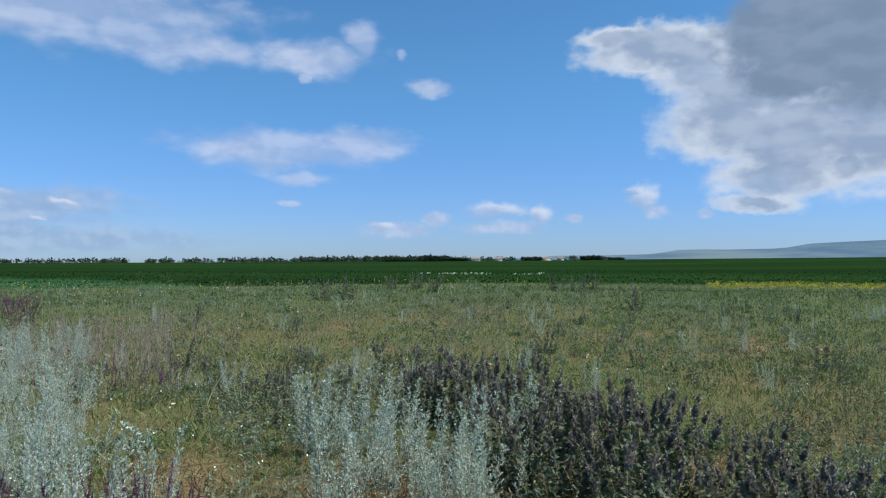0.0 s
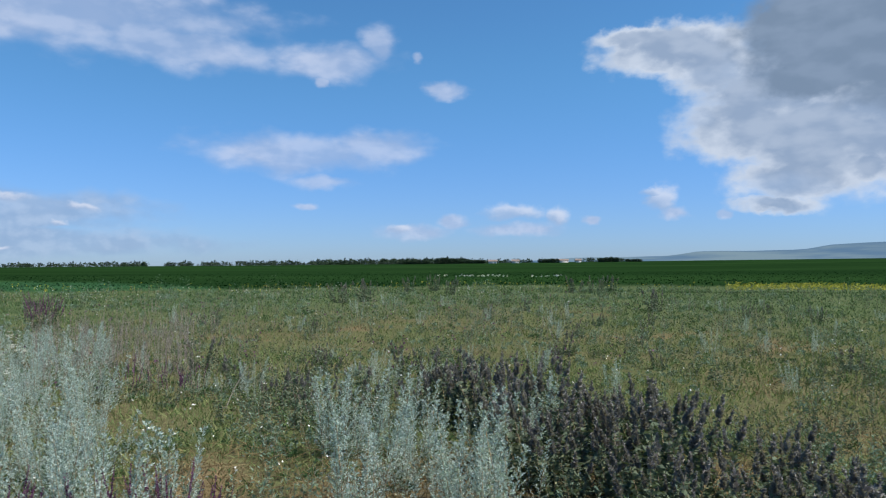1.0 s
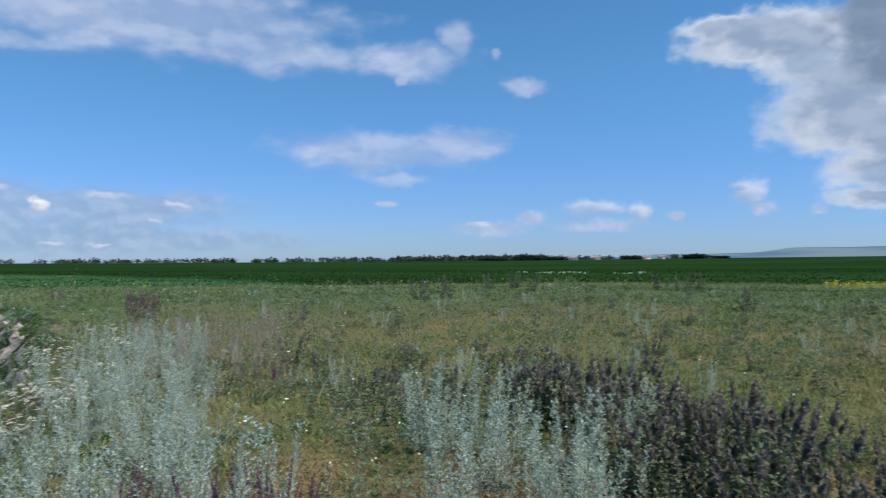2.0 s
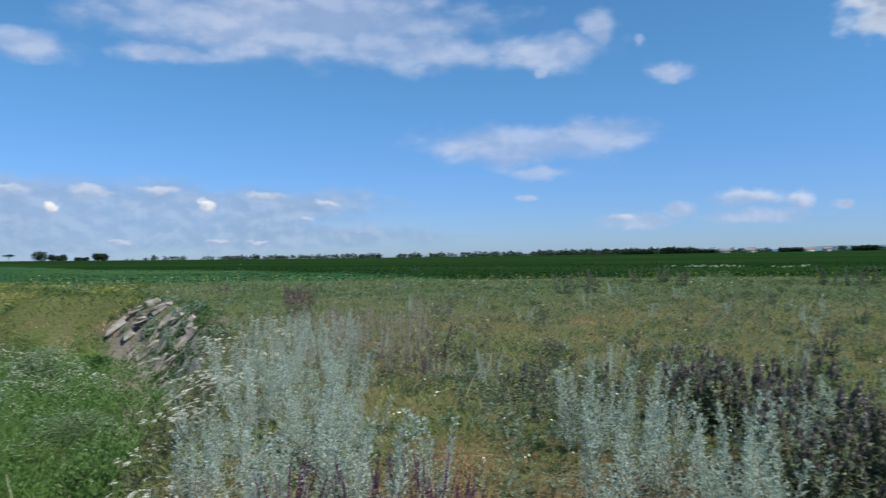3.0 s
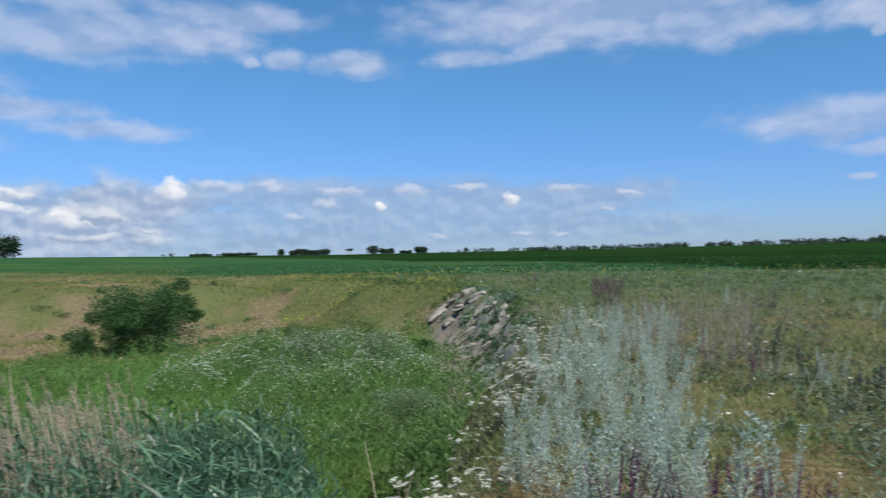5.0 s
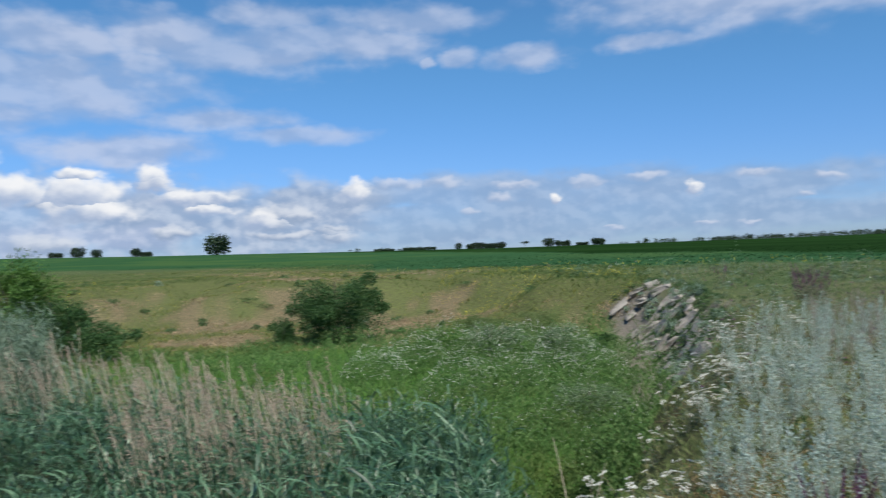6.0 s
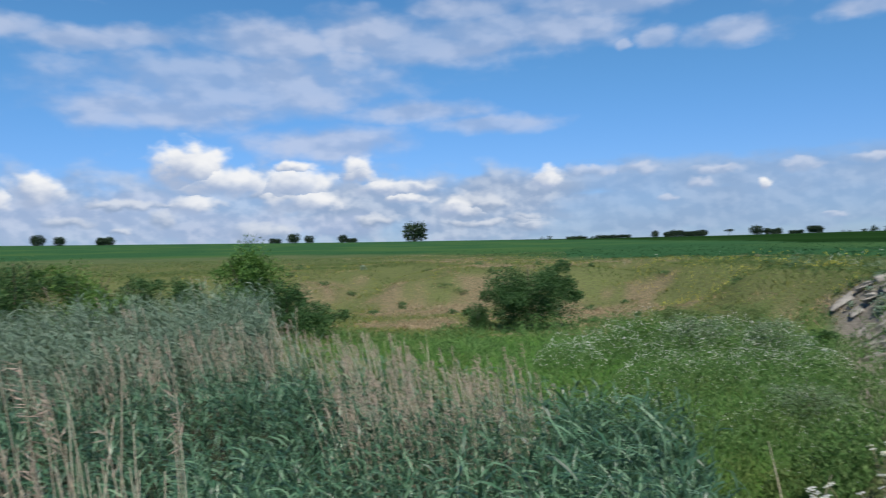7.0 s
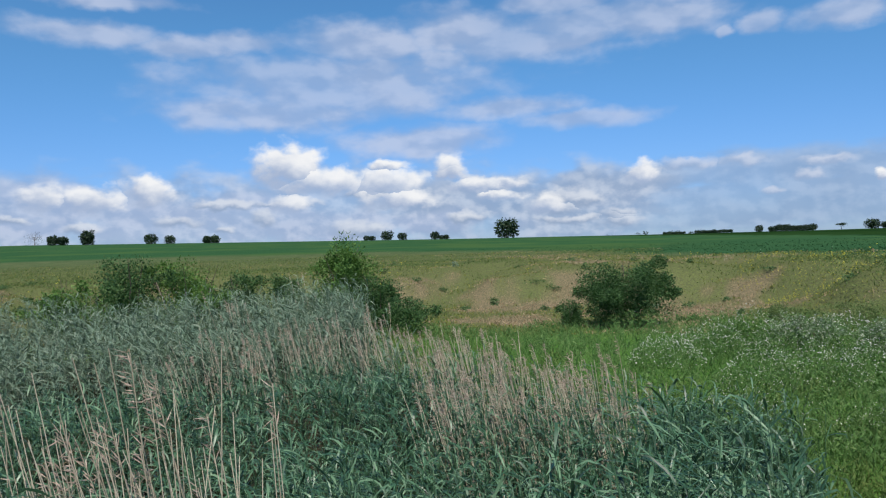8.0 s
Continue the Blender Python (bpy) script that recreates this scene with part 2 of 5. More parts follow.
def ground_colour(nt, place):
    fine, wide = grain(nt, place, 14.0, 6.0, 0.7), grain(nt, place, 0.35, 4.0, 0.6)
    meadow = mixed(nt, span(nt, wide, 0.42, 0.62), (0.10, 0.125, 0.05), (0.15, 0.138, 0.07))
    meadow = mixed(nt, span(nt, fine, 0.35, 0.7), (0.075, 0.068, 0.036), meadow)
    crop = mixed(nt, span(nt, grain(nt, place, 1.3, 5.0, 0.7), 0.3, 0.7), (0.0065, 0.021, 0.006), (0.011, 0.031, 0.009))
    crop = mixed(nt, span(nt, grain(nt, vec(nt, "MULTIPLY", place, (0.006, 0.02, 1.0)), 1.0, 3.0, 0.5), 0.42, 0.62), crop, (0.015, 0.040, 0.011))
    young = mixed(nt, span(nt, grain(nt, place, 0.9, 5.0, 0.7), 0.3, 0.7), (0.020, 0.060, 0.025), (0.030, 0.080, 0.034))
    young = mixed(nt, span(nt, grain(nt, vec(nt, "MULTIPLY", place, (0.02, 0.035, 1.0)), 1.0, 4.0, 0.6), 0.45, 0.65), young, (0.042, 0.088, 0.030))
    crop = mixed(nt, attribute(nt, "young"), crop, young)
    fresh = mixed(nt, span(nt, fine, 0.3, 0.7), (0.035, 0.10, 0.02), (0.09, 0.17, 0.035))
    dry = mixed(nt, attribute(nt, "bank_green"), (0.24, 0.18, 0.11), (0.125, 0.15, 0.048))
    dry = mixed(nt, span(nt, fine, 0.35, 0.7), (0.06, 0.065, 0.035), dry)
    strip = mixed(nt, span(nt, wide, 0.3, 0.7), (0.05, 0.078, 0.033), (0.085, 0.105, 0.05))
    meadow = mixed(nt, attribute(nt, "straw"), meadow, mixed(nt, span(nt, fine, 0.3, 0.7), (0.13, 0.09, 0.05), (0.23, 0.17, 0.095)))
    c = mixed(nt, attribute(nt, "strip"), meadow, strip)
    c = mixed(nt, attribute(nt, "crop"), c, crop)
    c = mixed(nt, attribute(nt, "bank"), c, dry)
    c = mixed(nt, attribute(nt, "lush"), c, fresh)
    c = mixed(nt, attribute(nt, "stony"), c, mixed(nt, span(nt, fine, 0.3, 0.7), (0.12, 0.105, 0.085), (0.24, 0.215, 0.18)))
    # wet soil under the reeds, painted near-black for the shade at their foot
    return mixed(nt, attribute(nt, "shaded_mud"), c, mixed(nt, fine, (0.022, 0.020, 0.013), (0.045, 0.040, 0.026)))


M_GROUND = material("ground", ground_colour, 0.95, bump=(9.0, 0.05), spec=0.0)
M_GRASS = material("grass", leafy((0.0, (0.10, 0.145, 0.055)), (0.6, (0.17, 0.215, 0.085)), (0.9, (0.26, 0.275, 0.13)), (1.0, (0.42, 0.37, 0.24))), 0.9, 0.25, spec=0.05)
M_STRAW = material("dry_grass", leafy((0.0, (0.13, 0.095, 0.05)), (0.5, (0.21, 0.155, 0.08)), (0.9, (0.30, 0.23, 0.125)), (1.0, (0.48, 0.40, 0.27))), 0.9, 0.15, spec=0.05)
M_SEEDHEAD = material("faded_seed_heads", leafy((0.0, (0.20, 0.16, 0.15)), (0.6, (0.31, 0.26, 0.24)), (1.0, (0.42, 0.37, 0.34))), 0.95, 0.3, spec=0.05)
M_YELLOWGREEN = material("yellow_green_grass", leafy((0.0, (0.10, 0.125, 0.032)), (0.7, (0.17, 0.185, 0.05)), (1.0, (0.26, 0.24, 0.09))), 0.85, 0.25, spec=0.05)
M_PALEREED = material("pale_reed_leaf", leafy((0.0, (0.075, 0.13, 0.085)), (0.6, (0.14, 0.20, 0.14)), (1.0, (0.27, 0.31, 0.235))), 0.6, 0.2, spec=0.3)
M_STRIP = material("fresh_grass", leafy((0.0, (0.075, 0.125, 0.045)), (0.6, (0.12, 0.175, 0.065)), (1.0, (0.20, 0.23, 0.10))), 0.85, 0.25, spec=0.1)
M_VERGE = material("verge_grass", leafy((0.0, (0.045, 0.09, 0.036)), (0.7, (0.075, 0.135, 0.055)), (1.0, (0.14, 0.19, 0.085))), 0.85, 0.25, spec=0.1)
M_CROP = material("crop", leafy((0.0, (0.008, 0.026, 0.008)), (1.0, (0.014, 0.042, 0.013))), 0.9, 0.2, spec=0.03)
M_YOUNGCROP = material("young_crop", leafy((0.0, (0.024, 0.070, 0.030)), (1.0, (0.038, 0.095, 0.040))), 0.9, 0.2, spec=0.03)
M_BANKGRASS = material("bank_grass", leafy((0.0, (0.21, 0.16, 0.095)), (0.6, (0.32, 0.24, 0.15)), (1.0, (0.43, 0.34, 0.23))), 0.9, 0.2, spec=0.05)
M_BANKGREEN = material("bank_green", leafy((0.0, (0.065, 0.10, 0.032)), (0.7, (0.10, 0.145, 0.048)), (1.0, (0.17, 0.20, 0.08))), 0.85, 0.25, spec=0.05)
M_LUSH = material("lush_green", leafy((0.0, (0.05, 0.115, 0.03)), (0.6, (0.085, 0.17, 0.05)), (1.0, (0.16, 0.23, 0.09)), patch=((0.0, (0.06, 0.115, 0.028)), (1.0, (0.14, 0.18, 0.055))), patch_scale=0.5), 0.8, 0.28, spec=0.15)
M_REEDLEAF = material("reed_leaf", leafy((0.0, (0.010, 0.036, 0.018)), (0.5, (0.042, 0.108, 0.052)), (1.0, (0.18, 0.28, 0.165))), 0.45, 0.15, spec=0.5)
M_REEDSTALK = material("reed_stalk", leafy((0.0, (0.27, 0.23, 0.165)), (1.0, (0.52, 0.455, 0.35))), 0.7, 0.0)
M_PLUME = material("reed_plume", leafy((0.0, (0.27, 0.20, 0.165)), (1.0, (0.46, 0.36, 0.30))), 0.9, 0.3)
M_SILVER = material("silver_leaf", leafy((0.0, (0.27, 0.36, 0.335)), (0.5, (0.40, 0.49, 0.465)), (1.0, (0.55, 0.63, 0.61))), 0.95, 0.36, spec=0.05)
M_GREYGREEN = material("grey_green_leaf", leafy((0.0, (0.13, 0.19, 0.13)), (0.7, (0.20, 0.28, 0.21)), (1.0, (0.30, 0.38, 0.31))), 0.9, 0.25, spec=0.1)
M_STEM = material("dry_stem", leafy((0.0, (0.16, 0.12, 0.07)), (1.0, (0.34, 0.27, 0.16))), 0.8)
M_SPIKE = material("dark_spike", leafy((0.0, (0.12, 0.11, 0.11)), (0.7, (0.26, 0.245, 0.24)), (1.0, (0.42, 0.40, 0.385))), 0.95, 0.3, spec=0.05)
M_DARKLEAF = material("dark_leaf", leafy((0.0, (0.075, 0.105, 0.065)), (0.85, (0.15, 0.185, 0.125)), (1.0, (0.27, 0.27, 0.15))), 0.85, 0.25, spec=0.1)
M_PURPLE = material("purple_flower", leafy((0.0, (0.08, 0.03, 0.08)), (0.6, (0.16, 0.065, 0.145)), (1.0, (0.26, 0.15, 0.22))), 0.9, 0.3, spec=0.05)
M_WHITE = material("white_petal", leafy((0.0, (0.62, 0.62, 0.56)), (1.0, (0.82, 0.82, 0.78))), 0.7, 0.2)
M_YELLOW = material("yellow_petal", leafy((0.0, (0.36, 0.34, 0.04)), (1.0, (0.52, 0.46, 0.06))), 0.7, 0.2)
M_BUSH = material("bush_leaf", leafy((0.0, (0.022, 0.06, 0.018)), (0.7, (0.05, 0.115, 0.035)), (1.0, (0.11, 0.18, 0.06))), 0.65, 0.3)
M_MOUND = material("mound_leaf", leafy((0.0, (0.075, 0.14, 0.06)), (0.6, (0.13, 0.20, 0.10)), (0.85, (0.22, 0.28, 0.18)), (1.0, (0.62, 0.64, 0.60))), 0.85, 0.25, spec=0.1)
M_WILLOW = material("young_leaf", leafy((0.0, (0.04, 0.10, 0.02)), (0.7, (0.08, 0.17, 0.035)), (1.0, (0.15, 0.25, 0.06))), 0.6, 0.3)
M_TREE = material("tree_leaf", leafy((0.0, (0.010, 0.026, 0.012)), (1.0, (0.028, 0.055, 0.024))), 0.7, 0.15)
M_BARK = material("bark", lambda nt, p: mixed(nt, grain(nt, p, 12.0, 5.0, 0.7), (0.05, 0.04, 0.03), (0.16, 0.13, 0.10)), 0.9, bump=(20.0, 0.02))
M_ROCK = material("weathered_stone", lambda nt, p: mixed(nt, span(nt, grain(nt, p, 3.0, 7.0, 0.7), 0.3, 0.7), mixed(nt, own(nt), (0.15, 0.14, 0.12), (0.23, 0.21, 0.185)), (0.34, 0.315, 0.28)), 0.95, bump=(8.0, 0.04), spec=0.1)
M_WALL = material("pale_plaster", lambda nt, p: mixed(nt, grain(nt, p, 0.6, 4.0), (0.6, 0.58, 0.55), (0.75, 0.73, 0.7)), 0.9)
M_ROOF = material("roof_tile", lambda nt, p: mixed(nt, grain(nt, p, 0.8, 4.0), (0.16, 0.13, 0.11), (0.25, 0.20, 0.17)), 0.9)


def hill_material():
    m = bpy.data.materials.new("hill_haze_glow")
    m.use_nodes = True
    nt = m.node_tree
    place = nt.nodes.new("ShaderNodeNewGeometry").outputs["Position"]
    # the hills emit their own colour: blue haze and daylight painted as glow
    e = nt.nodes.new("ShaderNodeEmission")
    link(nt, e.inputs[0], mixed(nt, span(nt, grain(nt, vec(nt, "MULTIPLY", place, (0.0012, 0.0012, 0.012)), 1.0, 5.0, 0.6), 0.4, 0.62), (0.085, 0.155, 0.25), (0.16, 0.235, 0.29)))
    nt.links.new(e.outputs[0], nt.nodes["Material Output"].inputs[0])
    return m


M_HILL = hill_material()


# ---- mesh building ----
def rnd(n, lo=0.0, hi=1.0):
    return np.random.uniform(lo, hi, n)


def unit(v):
    return v / np.maximum(np.linalg.norm(v, axis=-1, keepdims=True), 1e-9)


def lumps(x, y, size, seed=0):
    """Smooth value noise, 0 to 1, with lumps of the given size in metres."""
    u, v = np.asarray(x) / size + 17.3 * seed, np.asarray(y) / size - 9.1 * seed
    i, j = np.floor(u), np.floor(v)
    fu, fv = u - i, v - j
    fu, fv = fu * fu * (3 - 2 * fu), fv * fv * (3 - 2 * fv)

    def h(a, b):
        s = np.sin(a * 127.1 + b * 311.7) * 43758.5453
        return s - np.floor(s)
    return (h(i, j) * (1 - fu) + h(i + 1, j) * fu) * (1 - fv) + (h(i, j + 1) * (1 - fu) + h(i + 1, j + 1) * fu) * fv


class Soup:
    """Gathers many small faces into one mesh."""

    def __init__(self):
        self.points, self.faces, self.count = [], [], 0

    def add(self, points, faces, slot=0):
        """points: n x k x 3, one row a piece; faces: index tuples into the k points of a piece."""
        points = np.asarray(points, float)
        n, k = points.shape[:2]
        start = self.count + np.arange(n)[:, None] * k
        for f in faces:
            self.faces.append((start + np.array(f)[None], slot))
        self.points.append(points.reshape(-1, 3))
        self.count += n * k

    def leaf(self, base, way, side, length, width, slot=0, fold=0.0):
        """Pointed leaves of one folded quad."""
        length, width = np.asarray(length)[:, None], np.asarray(width)[:, None]
        mid = base + way * length * 0.45
        lift = np.cross(way, side) * width * fold
        self.add(np.stack([base, mid + side * width / 2 + lift, base + way * length, mid - side * width / 2 + lift], 1), [(0, 1, 2, 3)], slot)

    def blade(self, base, way, side, length, width, droop, slot=0):
        """Grass-like blades of two segments that bend along droop."""
        length, width = np.asarray(length)[:, None], np.asarray(width)[:, None]
        mid = base + way * length * 0.42 + droop * length * 0.08
        tip = base + way * length * 0.9 + droop * length * 0.5
        self.add(np.stack([base - side * width * 0.2, base + side * width * 0.2, mid + side * width * 0.5, mid - side * width * 0.5, tip], 1), [(0, 1, 2, 3), (3, 2, 4)], slot)

    def arch(self, base, way, side, length, width, droop, slot=0):
        """Broad strap leaves of three segments that arch over along droop."""
        length, width = np.asarray(length)[:, None], np.asarray(width)[:, None]
        a = base + way * length * 0.35 + droop * length * 0.04
        b = base + way * length * 0.66 + droop * length * 0.22
        tip = base + way * length * 0.85 + droop * length * 0.62
        self.add(np.stack([base - side * width * 0.15, base + side * width * 0.15, a + side * width * 0.5, a - side * width * 0.5, b + side * width * 0.42, b - side * width * 0.42, tip], 1),
                 [(0, 1, 2, 3), (3, 2, 4, 5), (5, 4, 6)], slot)

    def stalk(self, base, top, r0, r1, slot=0):
        """Three-sided tapering stalks."""
        way = unit(top - base)
        a = unit(np.cross(way, np.array([0.31, 0.87, 0.12])))
        b = np.cross(way, a)
        r0, r1 = np.broadcast_to(r0, len(base))[:, None], np.broadcast_to(r1, len(base))[:, None]
        ring = [(math.cos(q), math.sin(q)) for q in (0, 2.094, 4.189)]
        pts = [base + (a * c + b * s) * r0 for c, s in ring] + [top + (a * c + b * s) * r1 for c, s in ring]
        self.add(np.stack(pts, 1), [(0, 1, 4, 3), (1, 2, 5, 4), (2, 0, 3, 5)], slot)

    def mesh(self, name, *mats):
        me = bpy.data.meshes.new(name)
        co = np.concatenate(self.points)
        me.vertices.add(len(co))
        me.vertices.foreach_set("co", co.ravel())
        loops = np.concatenate([f.ravel() for f, _ in self.faces])
        sizes = np.concatenate([np.full(len(f), f.shape[1]) for f, _ in self.faces])
        slots = np.concatenate([np.full(len(f), s) for f, s in self.faces])
        me.loops.add(len(loops))
        me.loops.foreach_set("vertex_index", loops.astype(np.int32))
        me.polygons.add(len(sizes))
        me.polygons.foreach_set("loop_start", (np.cumsum(sizes) - sizes).astype(np.int32))
        for m in mats:
            me.materials.append(m)
        me.polygons.foreach_set("material_index", slots.astype(np.int32))
        me.update(calc_edges=True)
        return me


def part(name, me, parent, label=""):
    ob = new(name, me)
    ob.parent = parent
    if label:
        ob["label"] = label
    return ob


def ways(n, tilt_lo, tilt_hi):
    """Random directions that lean from the vertical by the given degrees."""
    a, t = rnd(n, 0, 2 * math.pi), np.radians(rnd(n, tilt_lo, tilt_hi))
    return np.stack([np.cos(a) * np.sin(t), np.sin(a) * np.sin(t), np.cos(t)], 1)


def sides(way):
    return unit(np.cross(way, np.random.normal(size=way.shape)))


def polar(az, r):
    a = np.radians(az)
    return -np.sin(a) * r, np.cos(a) * r


# ---- the lie of the land ----
# rim of the old pit: heading and distance of its corners
RIM = [(43, 5.6), (41, 8), (38.2, 11.5), (36.6, 15), (37.0, 20), (38.8, 26), (42.5, 29.5), (50, 42), (60, 47), (75, 49), (90, 52), (104, 58), (114, 44), (122, 16), (116, 4.6), (100, 3.3), (80, 3.0), (62, 3.3), (50, 4.2)]
RIM_XY = np.array([polar(a, r) for a, r in RIM])
FLOOR = -1.9
# right-hand edge of the reed bed: distance, heading
REED_RIGHT_R, REED_RIGHT_AZ = [4.2, 8.5, 10, 12.5, 14, 17, 20, 27], [54.5, 53.5, 60, 66, 71, 79, 84, 86]
SKYLINE_AZ = [-180, -60, -31, -18, 0, 14, 32, 50, 62, 78, 95, 109, 140, 180]
SKYLINE_EL = [0.2, 0.5, 0.33, 0.22, 0.06, -0.05, -0.12, -0.10, 0.04, 0.30, 0.65, 0.93, 0.8, 0.2]


def inside_depth(x, y):
    """Metres inside the pit's rim (negative outside)."""
    x, y = np.asarray(x, float), np.asarray(y, float)
    best, inside = np.full(x.shape, 1e9), np.zeros(x.shape, bool)
    for (ax, ay), (bx, by) in zip(RIM_XY, np.roll(RIM_XY, -1, 0)):
        dx, dy = bx - ax, by - ay
        t = np.clip(((x - ax) * dx + (y - ay) * dy) / (dx * dx + dy * dy), 0, 1)
        best = np.minimum(best, np.hypot(x - ax - t * dx, y - ay - t * dy))
        inside ^= ((ay > y) != (by > y)) & (x < dx * (y - ay) / (dy if abs(dy) > 1e-9 else 1e-9) + ax)
    return np.where(inside, best, -best)


def step(x, lo, hi):
    t = np.clip((x - lo) / (hi - lo), 0, 1)
    return t * t * (3 - 2 * t)


def height(x, y):
    x, y = np.asarray(x, float), np.asarray(y, float)
    r, az = np.hypot(x, y), np.degrees(np.arctan2(-x, y))
    z = (lumps(x, y, 3.1, 1) - 0.5) * 0.12 * step(r, 1, 6) + (lumps(x, y, 0.8, 2) - 0.5) * 0.05
    z += (lumps(x, y, 14.0, 3) - 0.5) * 0.25 * step(r, 12, 30)
    far = 1.6 + 700 * np.tan(np.radians(np.interp(az, SKYLINE_AZ, SKYLINE_EL)))
    t = np.clip((r - 58) / 642, 0, 1.0)
    z = z * (1 - step(r, 60, 110)) + far * t ** 1.25 - np.maximum(r - 700, 0) * 0.004
    near = inside_depth(x, y) + (lumps(x, y, 4.0, 4) - 0.5) * np.interp(r, [4, 10, 14, 26, 36, 44], [0.5, 0.8, 0.3, 0.4, 4.0, 9.0])
    wide = np.interp(r, [4, 10, 14, 26, 32, 44], [1.8, 2.0, 1.4, 1.7, 5.0, 13.0])
    near = near + (np.abs(lumps(x, y, 5.0, 25) - 0.5) - 0.25) * 5.0 * step(r, 32, 42) + (lumps(x, y, 1.7, 26) - 0.5) * 1.6 * step(r, 32, 40)
    near = near + 2.6 * np.sin((x * 0.55 + y * 0.83) * 0.85 + 3.0 * lumps(x, y, 7.0, 46)) * lumps(x, y, 6.0, 47) * step(r, 36, 43)
    bowl = step(near, -0.4, wide)
    rough = 4 * bowl * (1 - bowl) * step(r, 30, 36)
    return z * (1 - 0.7 * bowl) + FLOOR * bowl + rough * ((lumps(x, y, 2.6, 31) - 0.5) * 0.75 + (lumps(x, y, 1.1, 32) - 0.5) * 0.3)


def on(x, y, sink=0.0):
    return np.stack([x, y, height(x, y) - sink], -1)


def crop_edge(az):
    """Distance at which the field begins."""
    return np.interp(az, [-42, 0, 30, 45, 56, 64, 75, 85, 120], [56, 55, 47, 46, 54, 70, 105, 130, 150])


def young_edge(az):
    """Distance to which the nearer crop, a paler green, reaches."""
    return np.interp(az, [-42, 18, 28, 45, 55, 70, 120], [45, 50, 72, 115, 250, 700, 900])


def straw_share(x, y):
    """How far dry straw takes over from green in the meadow, 0 to 1."""
    return 0.03 - 0.15 * step(np.hypot(x, y), 6, 9) + 0.5 * lumps(x, y, 2.1, 14) + 0.28 * lumps(x, y, 0.7, 33) + 0.17 * lumps(x, y, 6.0, 34) + 0.14 * np.exp(-((np.asarray(x) + 2.1) / 0.8) ** 2 - ((np.asarray(y) - 5.8) / 1.6) ** 2)


def bank_cover(x, y):
    """Cover of the pit's bank: straw below 0.49, then yellow-green, green above 0.63."""
    az = np.degrees(np.arctan2(-x, y))
    v = 0.4 * lumps(x * 0.8 + y * 0.35, y * 0.8 - x * 0.5, 4.0, 35) + 0.32 * lumps(x, y, 1.7, 36) + 0.28 * lumps(x, y, 0.7, 37) + 0.12 * step(az, 72, 80)
    v = v + 0.12 * step(-inside_depth(x, y), -3, 4) + 0.10 * (1 - step(az, 52, 60))
    return v


def make_ground():
    az = np.unique(np.concatenate([np.arange(-180, -45, 3.0), np.arange(-45, 125, 0.45), np.arange(125, 180.1, 3.0)]))
    r = np.concatenate([[0.0], np.geomspace(0.6, 60, 165), np.geomspace(63, 4600, 40)])
    A, R = np.meshgrid(az[:-1], r)
    x, y = polar(A, R)
    pts = np.stack([x, y, height(x, y)], -1)
    nr, na = A.shape
    i, j = np.meshgrid(np.arange(nr - 1), np.arange(na), indexing="ij")
    k = (j + 1) % na
    quads = np.stack([i * na + j, i * na + k, (i + 1) * na + k, (i + 1) * na + j], -1).reshape(-1, 4)[:, ::-1]
    s = Soup()
    s.points, s.count = [pts.reshape(-1, 3)], pts.size // 3
    s.faces = [(quads, 0)]
    me = s.mesh("ground", M_GROUND)
    x, y = x.ravel(), y.ravel()
    rr, aa = np.hypot(x, y), np.degrees(np.arctan2(-x, y))
    d = inside_depth(x, y) + (lumps(x, y, 3.0, 6) - 0.5) * 3
    wob = (lumps(x, y, 9.0, 7) - 0.5) * 10
    zones = {
        "strip": step(rr + wob, 15, 30),
        "crop": step(rr + wob * 0.5, crop_edge(aa) - 3, crop_edge(aa) + 3),
        "young": 1 - step(rr + wob, young_edge(aa) - 6, young_edge(aa) + 6),
        "straw": 0.7 * step(straw_share(x, y), 0.58, 0.70) * (1 - step(rr, 18, 30)),
        "stony": step(d, -0.5, 0.4) * (1 - step(d, 1.8, 2.8)) * step(rr, 12, 14) * (1 - step(rr, 28, 30)) * step(aa, 33, 35) * (1 - step(aa, 43, 45)),
        # floor of the reed bed, where soil colour includes the painted shade
        "shaded_mud": step(aa - np.interp(rr, REED_RIGHT_R, REED_RIGHT_AZ), -0.5, 1.5) * step(d, 0.2, 1.2) * (1 - step(rr, 26, 28.5)) * (aa < 125),
        "bank_green": step(bank_cover(x, y), 0.38, 0.54),
        "bank": step(d, -6 - 60 * step(aa, 58, 72), -1) * step(rr, 22, 27) * step(aa, 38, 42),
    }
    low = pts[..., 2].ravel()
    zones["lush"] = step(-low + (lumps(x, y, 1.5, 24) - 0.5) * 0.5, 1.0, 1.5) * step(d, 0.3, 1.0) * (1 - step(rr + wob * 0.5, 27, 33))
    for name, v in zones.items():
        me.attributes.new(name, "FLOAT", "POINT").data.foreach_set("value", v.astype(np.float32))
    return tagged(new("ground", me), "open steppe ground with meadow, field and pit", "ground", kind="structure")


make_ground()


